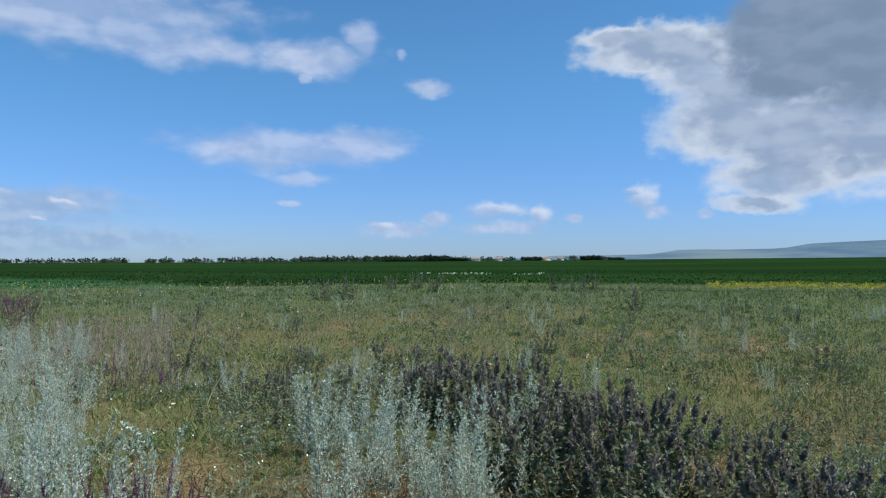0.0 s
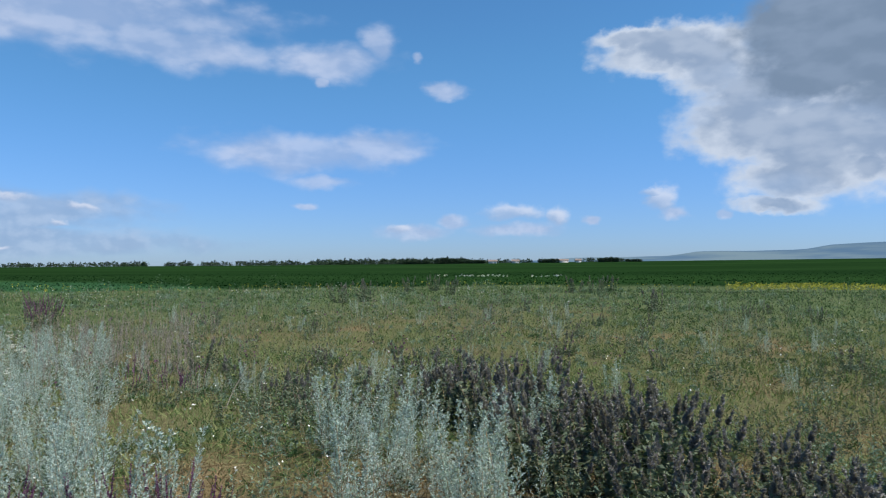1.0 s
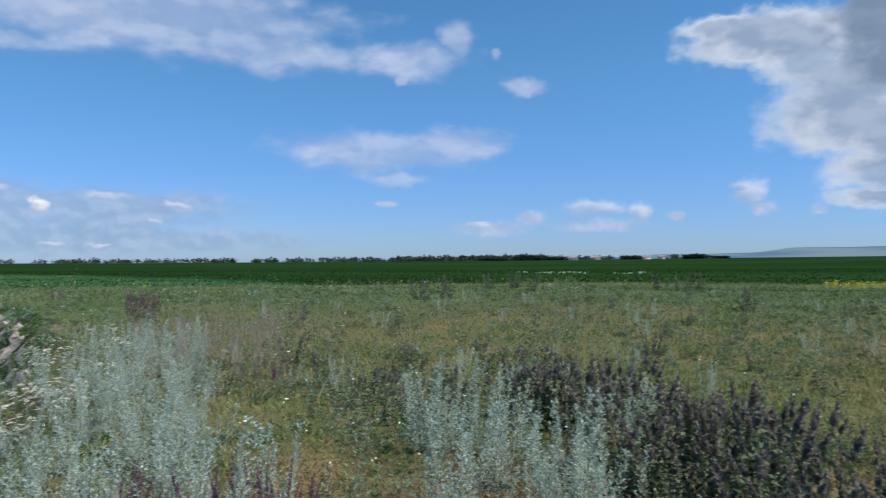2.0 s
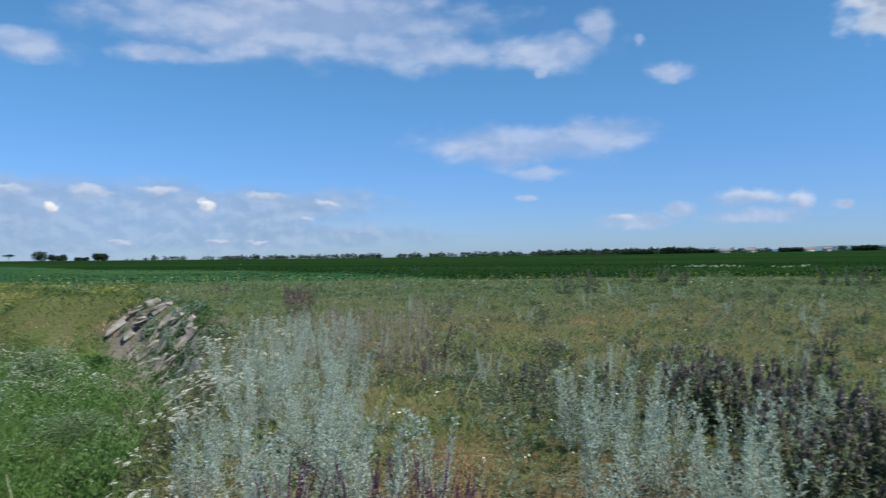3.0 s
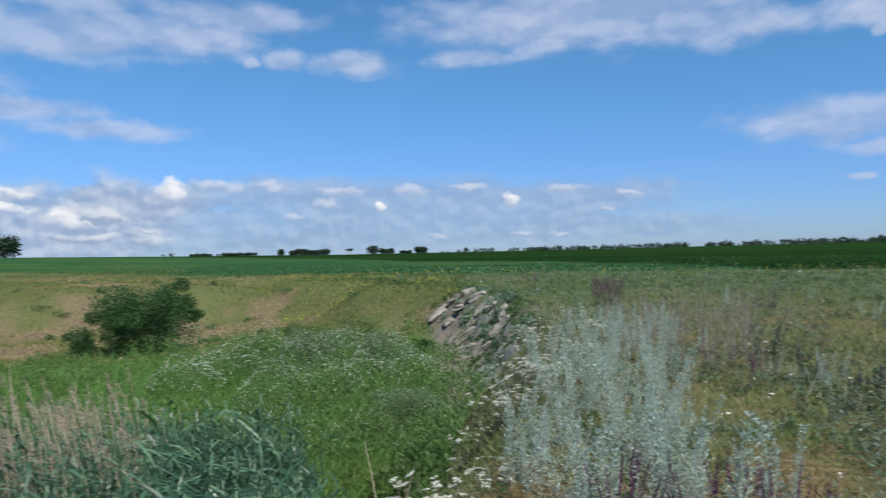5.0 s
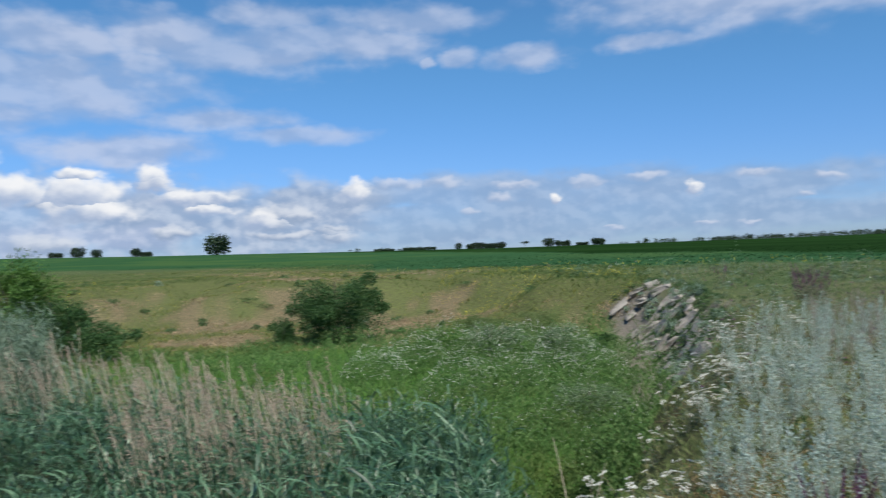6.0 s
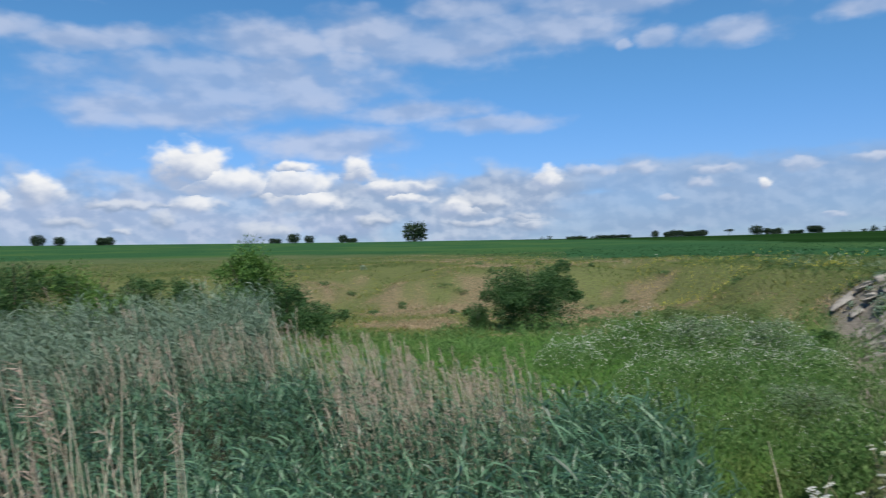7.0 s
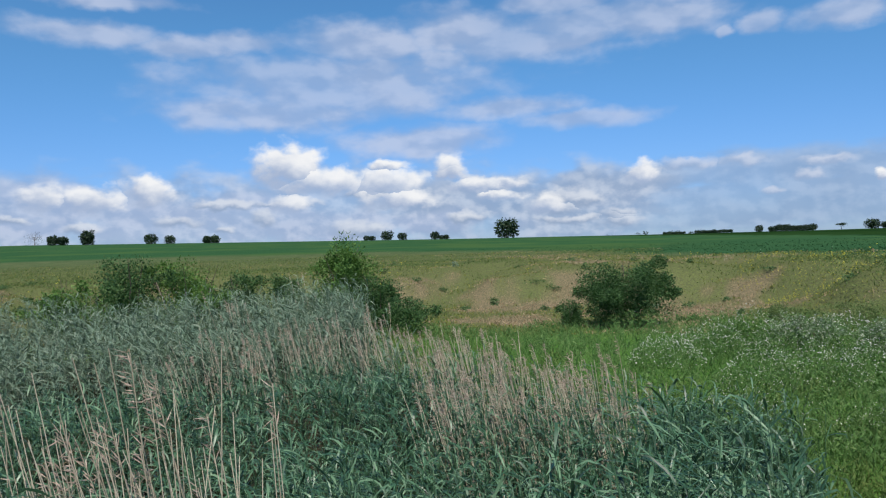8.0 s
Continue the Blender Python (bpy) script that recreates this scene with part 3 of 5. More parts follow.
# ---- far hills, woods and trees on the skyline ----
def make_hills():
    az = np.arange(-75, 1.5, 0.5)
    top = np.interp(az, [-75, -60, -45, -31.6, -26.9, -25.6, -24.7, -18.1, -16.8, -15.8, -9, -5, 0, 2], [0.3, 1.1, 1.6, 1.5, 1.27, 1.02, 0.95, 0.87, 0.66, 0.55, 0.46, 0.2, 0.05, -0.3])
    top = top + (lumps(az, az * 0, 2.3, 5) - 0.5) * 0.07
    rows = []
    for dist, share in ((3300, -0.1), (3450, 0.35), (3700, 0.8), (3900, 1.0), (4200, 0.6)):
        x, y = polar(az, dist)
        rows.append(np.stack([x, y, np.where(share < 0, -30.0, 1.6 + dist * np.tan(np.radians(top)) * share + (lumps(x, y, 300, 8) - 0.5) * 14 * (0 < share < 1))], -1))
    pts = np.array(rows)
    nr, na = pts.shape[:2]
    i, j = np.meshgrid(np.arange(nr - 1), np.arange(na - 1), indexing="ij")
    s = Soup()
    s.points, s.count = [pts.reshape(-1, 3)], nr * na
    s.faces = [(np.stack([i * na + j, (i + 1) * na + j, (i + 1) * na + j + 1, i * na + j + 1], -1).reshape(-1, 4), 0)]
    # unlit backdrop, its hazy blue comes from the glowing material
    tagged(new("backdrop", s.mesh("backdrop", M_HILL)), "low hills on the horizon in a painted blue haze glow", "hills", kind="structure")


make_hills()


def crown(s, centre, radii, n, size, slot=0, lobes=7, hollow=0.5, seed=0):
    """Leaf clumps round several lobes, uneven, with gaps."""
    g = np.random.RandomState(seed)
    mids = unit(g.normal(size=(lobes, 3))) * g.uniform(0.25, 0.62, (lobes, 1))
    mids[:, 2] *= 0.8
    reach = g.uniform(0.32, 0.55, lobes)
    which = g.randint(0, lobes, n)
    d = unit(g.normal(size=(n, 3)))
    p = mids[which] + d * (reach[which] * g.uniform(hollow, 1.0, n) ** 0.6)[:, None]
    p = np.array(centre) + p * np.array(radii)
    way = unit(d + g.normal(size=(n, 3)) * 0.6 + np.array([0, 0, 0.2]))
    side = unit(np.cross(way, g.normal(size=(n, 3))))
    length = size * g.uniform(0.6, 1.4, n)
    s.leaf(p, way, side, length, length * 0.55, slot, 0.2)


def limbs(s, height_, spread, trunk, seed, n=6, slot=0):
    """A tapered trunk and limbs that rise from it."""
    g = np.random.RandomState(seed)
    bends = np.array([[0, 0, -0.05], [g.uniform(-.04, .04), g.uniform(-.04, .04), 0.3], [g.uniform(-.06, .06), g.uniform(-.06, .06), 0.62]]) * height_
    for k in range(2):
        s.stalk(bends[k:k + 1], bends[k + 1:k + 2], trunk * (1 - 0.35 * k), trunk * (0.65 - 0.3 * k), slot)
    a = np.linspace(0, 2 * math.pi, n, endpoint=False) + g.uniform(-.4, .4, n)
    start = bends[1] + (bends[2] - bends[1]) * g.uniform(0, 1, (n, 1))
    tip = np.stack([np.cos(a) * spread, np.sin(a) * spread, np.full(n, height_ * 0.72) + g.uniform(-.1, .15, n) * height_], 1)
    s.stalk(start, tip, trunk * 0.4, trunk * 0.1, slot)


def make_clump(az, w, h, seed, label, dist=640.0, box=0.6, twiggy=False):
    """Trees on the skyline: heading, width and height in degrees. box: how square-headed they are."""
    x, y = polar(az, dist)
    size = dist * math.pi / 180
    wide, high = w * size, h * size
    root = tagged(new("tree"), label, "tree", "skyline trees")
    root.location = (x, y, float(height(x, y)))
    root.rotation_euler = (0, 0, radians(az))
    g = np.random.RandomState(seed)
    stems = max(1, round(wide / (high * 0.9)))
    t, c = Soup(), Soup()
    for k in range(stems):
        mid = (k + 0.5) / stems * wide - wide / 2
        own_high = high * (g.uniform(0.72, 1.0) if stems > 1 else 1.0)
        each = min(wide / stems * 1.25, wide)
        t2 = Soup()
        limbs(t2, own_high, each * 0.3, own_high * 0.04, seed + k)
        t.add(np.concatenate(t2.points).reshape(1, -1, 3) + [[[mid, 0, 0]]], [tuple(q) for f, _ in t2.faces for q in f])
        n = 260 if twiggy else 900
        q = g.uniform(-1, 1, (6 * n, 3))
        q = q[(np.abs(q) ** (1.9 + 1.0 * box)).sum(1) < 1][:n]
        n = len(q)
        bumps = 0.78 + 0.42 * lumps(q[:, 0] * 2 + 7 * k, q[:, 2] * 2 + q[:, 1] + seed, 0.7, 40)
        q = q * bumps[:, None] * [each * 0.54, each * 0.45, own_high * 0.52] + [mid, 0, own_high * 0.51]
        q[:, 2] = np.maximum(q[:, 2], 0.3)
        way = unit(g.normal(size=(n, 3)))
        length = high * g.uniform(0.08, 0.2, n) * (0.6 if twiggy else 1.0)
        c.leaf(q, way, unit(np.cross(way, g.normal(size=(n, 3)))), length, length * (0.3 if twiggy else 0.7), 0, 0.2)
    part("trunk", t.mesh("trunk", M_BARK), root)
    part("crown", c.mesh("crown", M_TREE), root)


ROUND = "dark green round-headed tree beyond the field"
for k, (az, w, h, label, box) in enumerate([
        (73.75, 1.75, 1.42, "large dark square-crowned tree alone in the field", 0.85),
        (79.4, 0.7, 0.62, ROUND, 0.4), (78.7, 0.75, 0.42, ROUND, 0.4), (82.0, 0.75, 0.58, ROUND, 0.5), (83.2, 0.95, 0.72, ROUND, 0.5), (84.6, 0.85, 0.4, ROUND, 0.4),
        (96.6, 1.05, 0.66, ROUND, 0.6), (99.5, 0.75, 0.62, ROUND, 0.4), (100.8, 0.95, 0.74, ROUND, 0.5), (105.0, 0.95, 1.0, ROUND, 0.5),
        (106.9, 1.15, 0.72, ROUND, 0.4), (44.2, 0.85, 0.60, ROUND, 0.7), (46.9, 1.1, 0.45, "low dark clump of trees beyond the field", 0.6), (48.0, 0.85, 0.66, ROUND, 0.5),
        (52.9, 3.0, 0.50, "long dark hedge of trees beyond the field", 0.8), (55.1, 0.5, 0.46, ROUND, 0.5), (58.2, 2.6, 0.26, "long dark hedge of trees beyond the field", 0.8),
        (61.0, 1.6, 0.2, "low dark hedge beyond the field", 0.8), (45.4, 0.9, 0.28, "low dark clump of trees beyond the field", 0.6)]):
    make_clump(az, w, h, 20 + k, label, box=box)
make_clump(108.3, 1.15, 0.95, 70, "half-bare twiggy tree beyond the field", box=0.4, twiggy=True)


def make_flat_tree(az, w, h, dist=640.0):
    """A small tree with a bare trunk and a flat, spreading head."""
    x, y = polar(az, dist)
    size = dist * math.pi / 180
    root = tagged(new("tree"), "small flat-topped tree with a thin bare trunk", "tree", "skyline trees")
    root.location = (x, y, float(height(x, y)))
    t, c = Soup(), Soup()
    limbs(t, h * size * 0.95, w * size * 0.35, h * size * 0.05, 91)
    crown(c, (0, 0, h * size * 0.84), (w * size * 0.7, w * size * 0.7, h * size * 0.2), 420, h * size * 0.13, 0, 7, 0.1, 92)
    part("trunk", t.mesh("trunk", M_BARK), root)
    part("crown", c.mesh("crown", M_TREE), root)


make_flat_tree(49.85, 0.7, 0.46)


def make_woods():
    """Low uneven wind-break along the skyline."""
    s = Soup()
    az = np.concatenate([rnd(700, 0.3, 36), rnd(300, -1.0, 12), rnd(110, 36, 47), rnd(60, 58, 66), rnd(260, -13, 1)])
    keep = lumps(az, az * 0, 0.6, 9) > np.interp(az, [-13, 0, 12, 36, 45, 66], [0.4, 0.15, 0.05, 0.15, 0.4, 0.5])
    az = az[keep]
    for k, a in enumerate(az):
        d = 620 + (k * 37 % 60)
        x, y = polar(a, d)
        high = float(np.interp(a, [-13, -3, 2, 12, 36, 66], [2.2, 2.6, 3.6, 3.0, 2.6, 2.4])) * (0.45 + 1.25 * (k * 0.618 % 1) ** 2)
        crown(s, (x, y, float(height(x, y)) + high * 0.42), (high * 0.8, high * 0.8, high * 0.58), 28, high * 0.4, 0, 4, 0.3, 1000 + k)
    tagged(new("far_woods", s.mesh("far_woods", M_TREE)), "long dark line of trees and scrub on the skyline", "woods", kind="stuff")


make_woods()
for k, (az, w, h) in enumerate([(0.9, 2.2, 0.55), (-1.2, 1.6, 0.34), (-11.6, 1.5, 0.42), (-7.0, 1.6, 0.34), (-13.5, 1.2, 0.25), (3.6, 2.4, 0.36)]):
    make_clump(az, w, h, 60 + k, "dark low broad tree clump on the skyline", 560.0, 0.6)


def make_house(az, dist, wide, high):
    x, y = polar(az, dist)
    root = tagged(new("house"), "small far pale house with a brown roof", "house", "far village")
    root.matrix_world = pose(x, y, float(height(x, y)), 0, 0, az)
    s = Soup()
    w, d, h = wide / 2, wide / 3, high
    s.add([[(-w, -d, -1), (w, -d, -1), (w, d, -1), (-w, d, -1), (-w, -d, h), (w, -d, h), (w, d, h), (-w, d, h), (-w, 0, h * 1.6), (w, 0, h * 1.6)]],
          [(0, 1, 5, 4), (1, 2, 6, 5), (2, 3, 7, 6), (3, 0, 4, 7), (4, 8, 7), (5, 6, 9)])
    part("wall", s.mesh("wall", M_WALL), root)
    s = Soup()
    e = 0.4
    s.add([[(-w - e, -d - e, h - .2), (w + e, -d - e, h - .2), (w + e, 0, h * 1.65), (-w - e, 0, h * 1.65), (w + e, d + e, h - .2), (-w - e, d + e, h - .2),
            (-w - e, -d - e, h - .4), (w + e, -d - e, h - .4), (w + e, d + e, h - .4), (-w - e, d + e, h - .4)]], [(0, 1, 2, 3), (3, 2, 4, 5), (0, 6, 7, 1), (4, 8, 9, 5)])
    part("roof", s.mesh("roof", M_ROOF), root)


for az, wide in ((-2.6, 9), (-4.4, 8), (-8.0, 14), (-9.3, 6)):
    make_house(az, 590, wide * 0.75, 1.8)


# ---- bushes in and behind the pit ----
def make_bush(az, r, wide, high, mat, label, seed, n=5000, leaf=0.10, lobes=14, low=0.0):
    x, y = polar(az, r)
    root = tagged(new("bush"), label, "bush", "pit bushes")
    root.location = (x, y, float(height(x, y)))
    b, c = Soup(), Soup()
    g = np.random.RandomState(seed)
    knots = np.array([[0, 0, -0.05], [0.04, 0.02, 0.35], [0.02, 0.06, 0.7], [0.07, 0.05, 1.0]])
    b.stalk(knots[:-1], knots[1:], np.array([0.014, 0.011, 0.007]), np.array([0.011, 0.007, 0.003]))
    me = b.mesh("branch", M_BARK)
    for k in range(9):
        a, t, size = g.uniform(0, 6.283), g.uniform(0.05, 0.5), high * g.uniform(0.6, 0.9)
        part("branch", me, root).matrix_basis = Matrix.LocRotScale((math.cos(a) * t * wide * 0.3, math.sin(a) * t * wide * 0.3, 0), Euler((-math.sin(a) * t, math.cos(a) * t, a)), (size, size, size))
    crown(c, (0, 0, high * (0.44 + low)), (wide * 0.50, wide * 0.46, high * 0.54), int(n * 1.45), leaf * 0.58, 0, lobes, 0.2, seed)
    crown(c, (0, 0, high * 0.2), (wide * 0.46, wide * 0.42, high * 0.3), n // 3, leaf * 0.58, 0, lobes, 0.1, seed + 70)      # low skirt
    for k in range(lobes // 2):      # loose sprays
        a, t = g.uniform(0, 6.283), g.uniform(0.1, 0.5)
        crown(c, (math.cos(a) * wide * t, math.sin(a) * wide * t, high * g.uniform(0.35, 0.98 - t * 0.8)), (wide * 0.16, wide * 0.16, high * 0.16), n // 12, leaf * 0.58, 0, 3, 0.2, seed * 50 + k)
    part("foliage", c.mesh("foliage", mat), root)


make_bush(65.0, 29.0, 4.7, 3.1, M_BUSH, "rounded dark green leafy bush on the pit floor", 3, 11000, 0.13, 18)
make_bush(69.3, 29.3, 1.8, 1.3, M_BUSH, "small low dark green bush beside a larger one", 4, 2000, 0.12, 8)
make_bush(86.6, 31, 3.6, 4.3, M_WILLOW, "tall bright green willow bush behind the reeds", 5, 7000, 0.16, 16)
make_bush(84.2, 30, 2.6, 2.9, M_BUSH, "dark green bush beside a willow", 6, 4000, 0.15, 12)
make_bush(81.6, 29, 3.4, 1.7, M_BUSH, "low dark green scrub at the reed edge", 7, 3000, 0.14, 10)
make_bush(91.0, 33, 3.2, 2.8, M_BUSH, "low dark green bush behind the reeds", 8, 3500, 0.15, 12)
make_bush(95.0, 33, 3.8, 3.0, M_BUSH, "broad dark green bush behind the reeds", 9, 4000, 0.16, 12)
make_bush(98.5, 32, 3.6, 3.7, M_WILLOW, "green leafy bush behind the reeds", 10, 5000, 0.16, 14)
make_bush(102.3, 31, 3.8, 4.0, M_BUSH, "tall dark green bush behind the reeds", 11, 5500, 0.16, 14)
make_bush(106.0, 31, 3.2, 3.0, M_WILLOW, "pale green bush behind the reeds", 12, 3500, 0.16, 12)
make_bush(44.6, 25, 1.0, 0.6, M_BUSH, "small dark bush at the foot of the stony bank", 13, 1200, 0.08, 7)
make_bush(53.2, 22.5, 2.6, 1.45, M_MOUND, "pale green white-flowering herb mound on the pit floor", 14, 3000, 0.09, 12)
make_bush(48.2, 22.0, 2.3, 1.5, M_MOUND, "pale green white-flowering herb mound on the pit floor", 15, 3000, 0.09, 12)
make_bush(46.0, 14.5, 1.7, 1.15, M_MOUND, "pale green herb mound near the stony bank", 16, 3000, 0.06, 12)
make_bush(57.0, 24.0, 2.4, 1.2, M_WILLOW, "low bright green herb mound at the pit edge", 17, 2600, 0.09, 12)
make_bush(50.0, 29.0, 3.0, 1.1, M_STRIP, "low yellow-green scrub on the grassy bank", 18, 2600, 0.09, 12)
make_bush(54.0, 31.0, 2.6, 0.7, M_STRIP, "low yellow-green scrub on the grassy bank", 19, 2400, 0.09, 12)


# ---- stony eroded bank of the pit ----
def make_stony_bank():
    root = tagged(new("stony_bank"), "eroded bank of pale weathered stone slabs with weeds", "stone bank")
    g = np.random.RandomState(5)
    me_list = []
    for v in range(5):
        bm = bmesh.new()
        bmesh.ops.create_cube(bm, size=1.0)
        bmesh.ops.subdivide_edges(bm, edges=bm.edges[:], cuts=1, use_grid_fill=True)
        for p in bm.verts:
            p.co += Vector(g.uniform(-.15, .15, 3))
            p.co.x *= 1 - 0.25 * abs(p.co.z)
        me = bpy.data.meshes.new("slab")
        bm.to_mesh(me)
        bm.free()
        me.materials.append(M_ROCK)
        me_list.append(me)
    for row in range(17):
        # beds of stone run from the brow down along the bank, side by side
        u = row / 16
        r0 = 13.6 + 14.2 * u
        drop = 3.6 + 1.2 * g.rand()
        broad = g.uniform(0.36, 0.66)
        f, stops = g.uniform(-0.05, 0.1), []
        while f < 0.98:
            long = g.uniform(0.12, 0.36)
            stops.append((f, min(f + long, 1.05)))
            f += long + g.uniform(0.0, 0.07)
        for f0, f1 in stops:
            if g.rand() < 0.12:
                continue
            ends = []
            for f in (f0, f1):
                r1 = r0 + 0.1 * f
                e = np.array(polar(np.interp(r1, [12, 15, 20, 26, 29], [37.6, 36.7, 37.2, 38.9, 41.0]) + drop * f * np.interp(r0, [14, 29], [1.15, 0.8]), r1)) + g.uniform(-.05, .05, 2)
                ends.append(np.array([*e, float(height(e[0], e[1])) + g.uniform(-.05, .03)]))
            p, q = ends
            d = Vector(q - p)
            ob = part("slab", me_list[g.randint(5)], root)
            turn = Matrix.Rotation(g.uniform(-.06, .06), 3, "Z") @ d.to_track_quat("X", "Z").to_matrix() @ Matrix.Rotation(g.uniform(-.35, .35), 3, "X")
            ob.matrix_basis = Matrix.LocRotScale(Vector((p + q) / 2), turn.to_quaternion(), (d.length * g.uniform(0.98, 1.12), broad * g.uniform(0.8, 1.15), g.uniform(.14, .26)))


make_stony_bank()


# ---- reeds ----
UP = np.array([0.0, 0.0, 1.0])
WIND = np.array([-0.25, -0.97, 0.0])


def reed_places(n, r_lo, r_hi, az_hi=118):
    r = r_lo * (r_hi / r_lo) ** rnd(n)
    lo = np.interp(r, REED_RIGHT_R, REED_RIGHT_AZ)
    az = lo + (az_hi - lo) * rnd(n)
    x, y = polar(az, r)
    keep = inside_depth(x, y) > 0.5
    return x[keep], y[keep], r[keep], az[keep]


def make_reeds():
    s = Soup()
    # green shoots
    x, y, r, az = reed_places(5600, 3.6, 27)
    a, b = np.concatenate([rnd(900, 53.2, 63), rnd(1300, 84.8, 113)]), np.concatenate([rnd(900, 5.6, 9.6), rnd(1300, 19, 26)])      # the thick edges in front and behind
    x, y, r, az = (np.concatenate(v) for v in zip((x, y, r, az), (*polar(a, b), b, a)))
    n = len(x)
    high = rnd(n, 1.15, 1.7) * np.interp(r, [4, 8, 11, 18, 22, 27], [1.0, 0.97, 0.88, 0.90, 1.45, 1.5]) * (0.72 + 0.5 * lumps(x, y, 1.8, 11)) * (1 - 0.3 * np.exp(-((r - 15.5) / 2.0) ** 2) * step(az, 74, 82))
    base = on(x, y, 0.05)
    lean = WIND * rnd(n, 0.02, 0.22)[:, None] + np.random.normal(size=(n, 3)) * [0.08, 0.08, 0]
    top = base + (np.array([0, 0, 1.0]) + lean) * high[:, None]
    thick = np.interp(r, [4, 27], [0.004, 0.009])
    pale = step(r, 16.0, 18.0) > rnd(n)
    near = np.interp(r, [4, 7, 12, 27], [0.75, 0.95, 1.1, 1.35])
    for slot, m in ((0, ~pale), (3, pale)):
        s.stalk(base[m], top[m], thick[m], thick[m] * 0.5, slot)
    for k in range(9):
        f = 0.30 + 0.70 * (k + rnd(n)) / 9
        p = base + (top - base) * f[:, None]
        a = rnd(n, 0, 6.283)
        out = np.stack([np.cos(a), np.sin(a), rnd(n, 0.35, 1.5)], 1) + WIND * rnd(n, -0.1, 0.8)[:, None]
        way = unit(out)
        side = unit(np.cross(way, np.array([0, 0, 1.0])) + np.random.normal(size=(n, 3)) * 0.25)
        long, wide = rnd(n, 0.20, 0.42) * near, rnd(n, 0.014, 0.027) * near
        droop = WIND * rnd(n, 0.0, 0.6)[:, None] + UP * rnd(n, -0.9, -0.15)[:, None]
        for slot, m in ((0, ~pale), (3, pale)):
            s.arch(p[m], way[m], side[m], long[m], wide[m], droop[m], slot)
    # last year's straw-coloured stalks with worn plumes, in bunches
    x, y, r, az = reed_places(5200, 3.8, 28)
    dry = 0.65 * lumps(x, y, 2.6, 12) + 0.35 * lumps(x, y, 0.7, 38) + 0.5 * np.exp(-((az - 69) / 10) ** 2) * step(r, 8.5, 10.5) + 0.22 * step(r, 7, 12) + 0.3 * np.exp(-((az - 88) / 5) ** 2) * step(r, 16, 18)
    keep = dry > np.interp(r, [4, 8, 11, 16, 19], [0.71, 0.72, 0.80, 0.98, 1.0])
    x, y, r = x[keep], y[keep], r[keep]
    n = len(x)
    base = on(x, y, 0.05)
    high = rnd(n, 1.25, 2.0) * (0.8 + 0.35 * lumps(x, y, 1.4, 13)) * np.interp(r, [4, 8, 11, 18, 22, 27], [1.0, 1.0, 0.95, 0.90, 1.3, 1.4])
    lean = WIND * rnd(n, 0.06, 0.30)[:, None] + np.random.normal(size=(n, 3)) * [0.07, 0.07, 0]
    top = base + (np.array([0, 0, 1.0]) + lean) * high[:, None]
    thick = np.interp(r, [4, 10, 27], [0.0045, 0.006, 0.009])
    s.stalk(base, top, thick, thick * 0.6, 1)
    has = rnd(n) < np.interp(r, [4, 7, 10], [0.25, 0.45, 0.6])
    for k in range(22):
        p = (top + (base - top) * (k / 22 * 0.13))[has]
        m = len(p)
        way = unit(WIND * rnd(m, 0.3, 1.2)[:, None] + np.random.normal(size=(m, 3)) * 0.5 + [0, 0, 0.4])
        s.leaf(p, way, sides(way), rnd(m, 0.04, 0.10), rnd(m, 0.004, 0.009) * np.interp(r[has], [4, 27], [1, 2]), 2)
    tagged(new("reeds", s.mesh("reeds", M_REEDLEAF, M_REEDSTALK, M_PLUME, M_PALEREED)), "dense green reeds with straw-coloured dry stalks, bent by wind", "reeds", kind="stuff")


make_reeds()


# ---- grass and herbs ----
def scatter(n, az_lo, az_hi, r_lo, r_hi, power=1.0):
    """Places whose density falls with distance."""
    r = r_lo * (r_hi / r_lo) ** (rnd(n) ** power)
    x, y = polar(rnd(n, az_lo, az_hi), r)
    return x, y, r


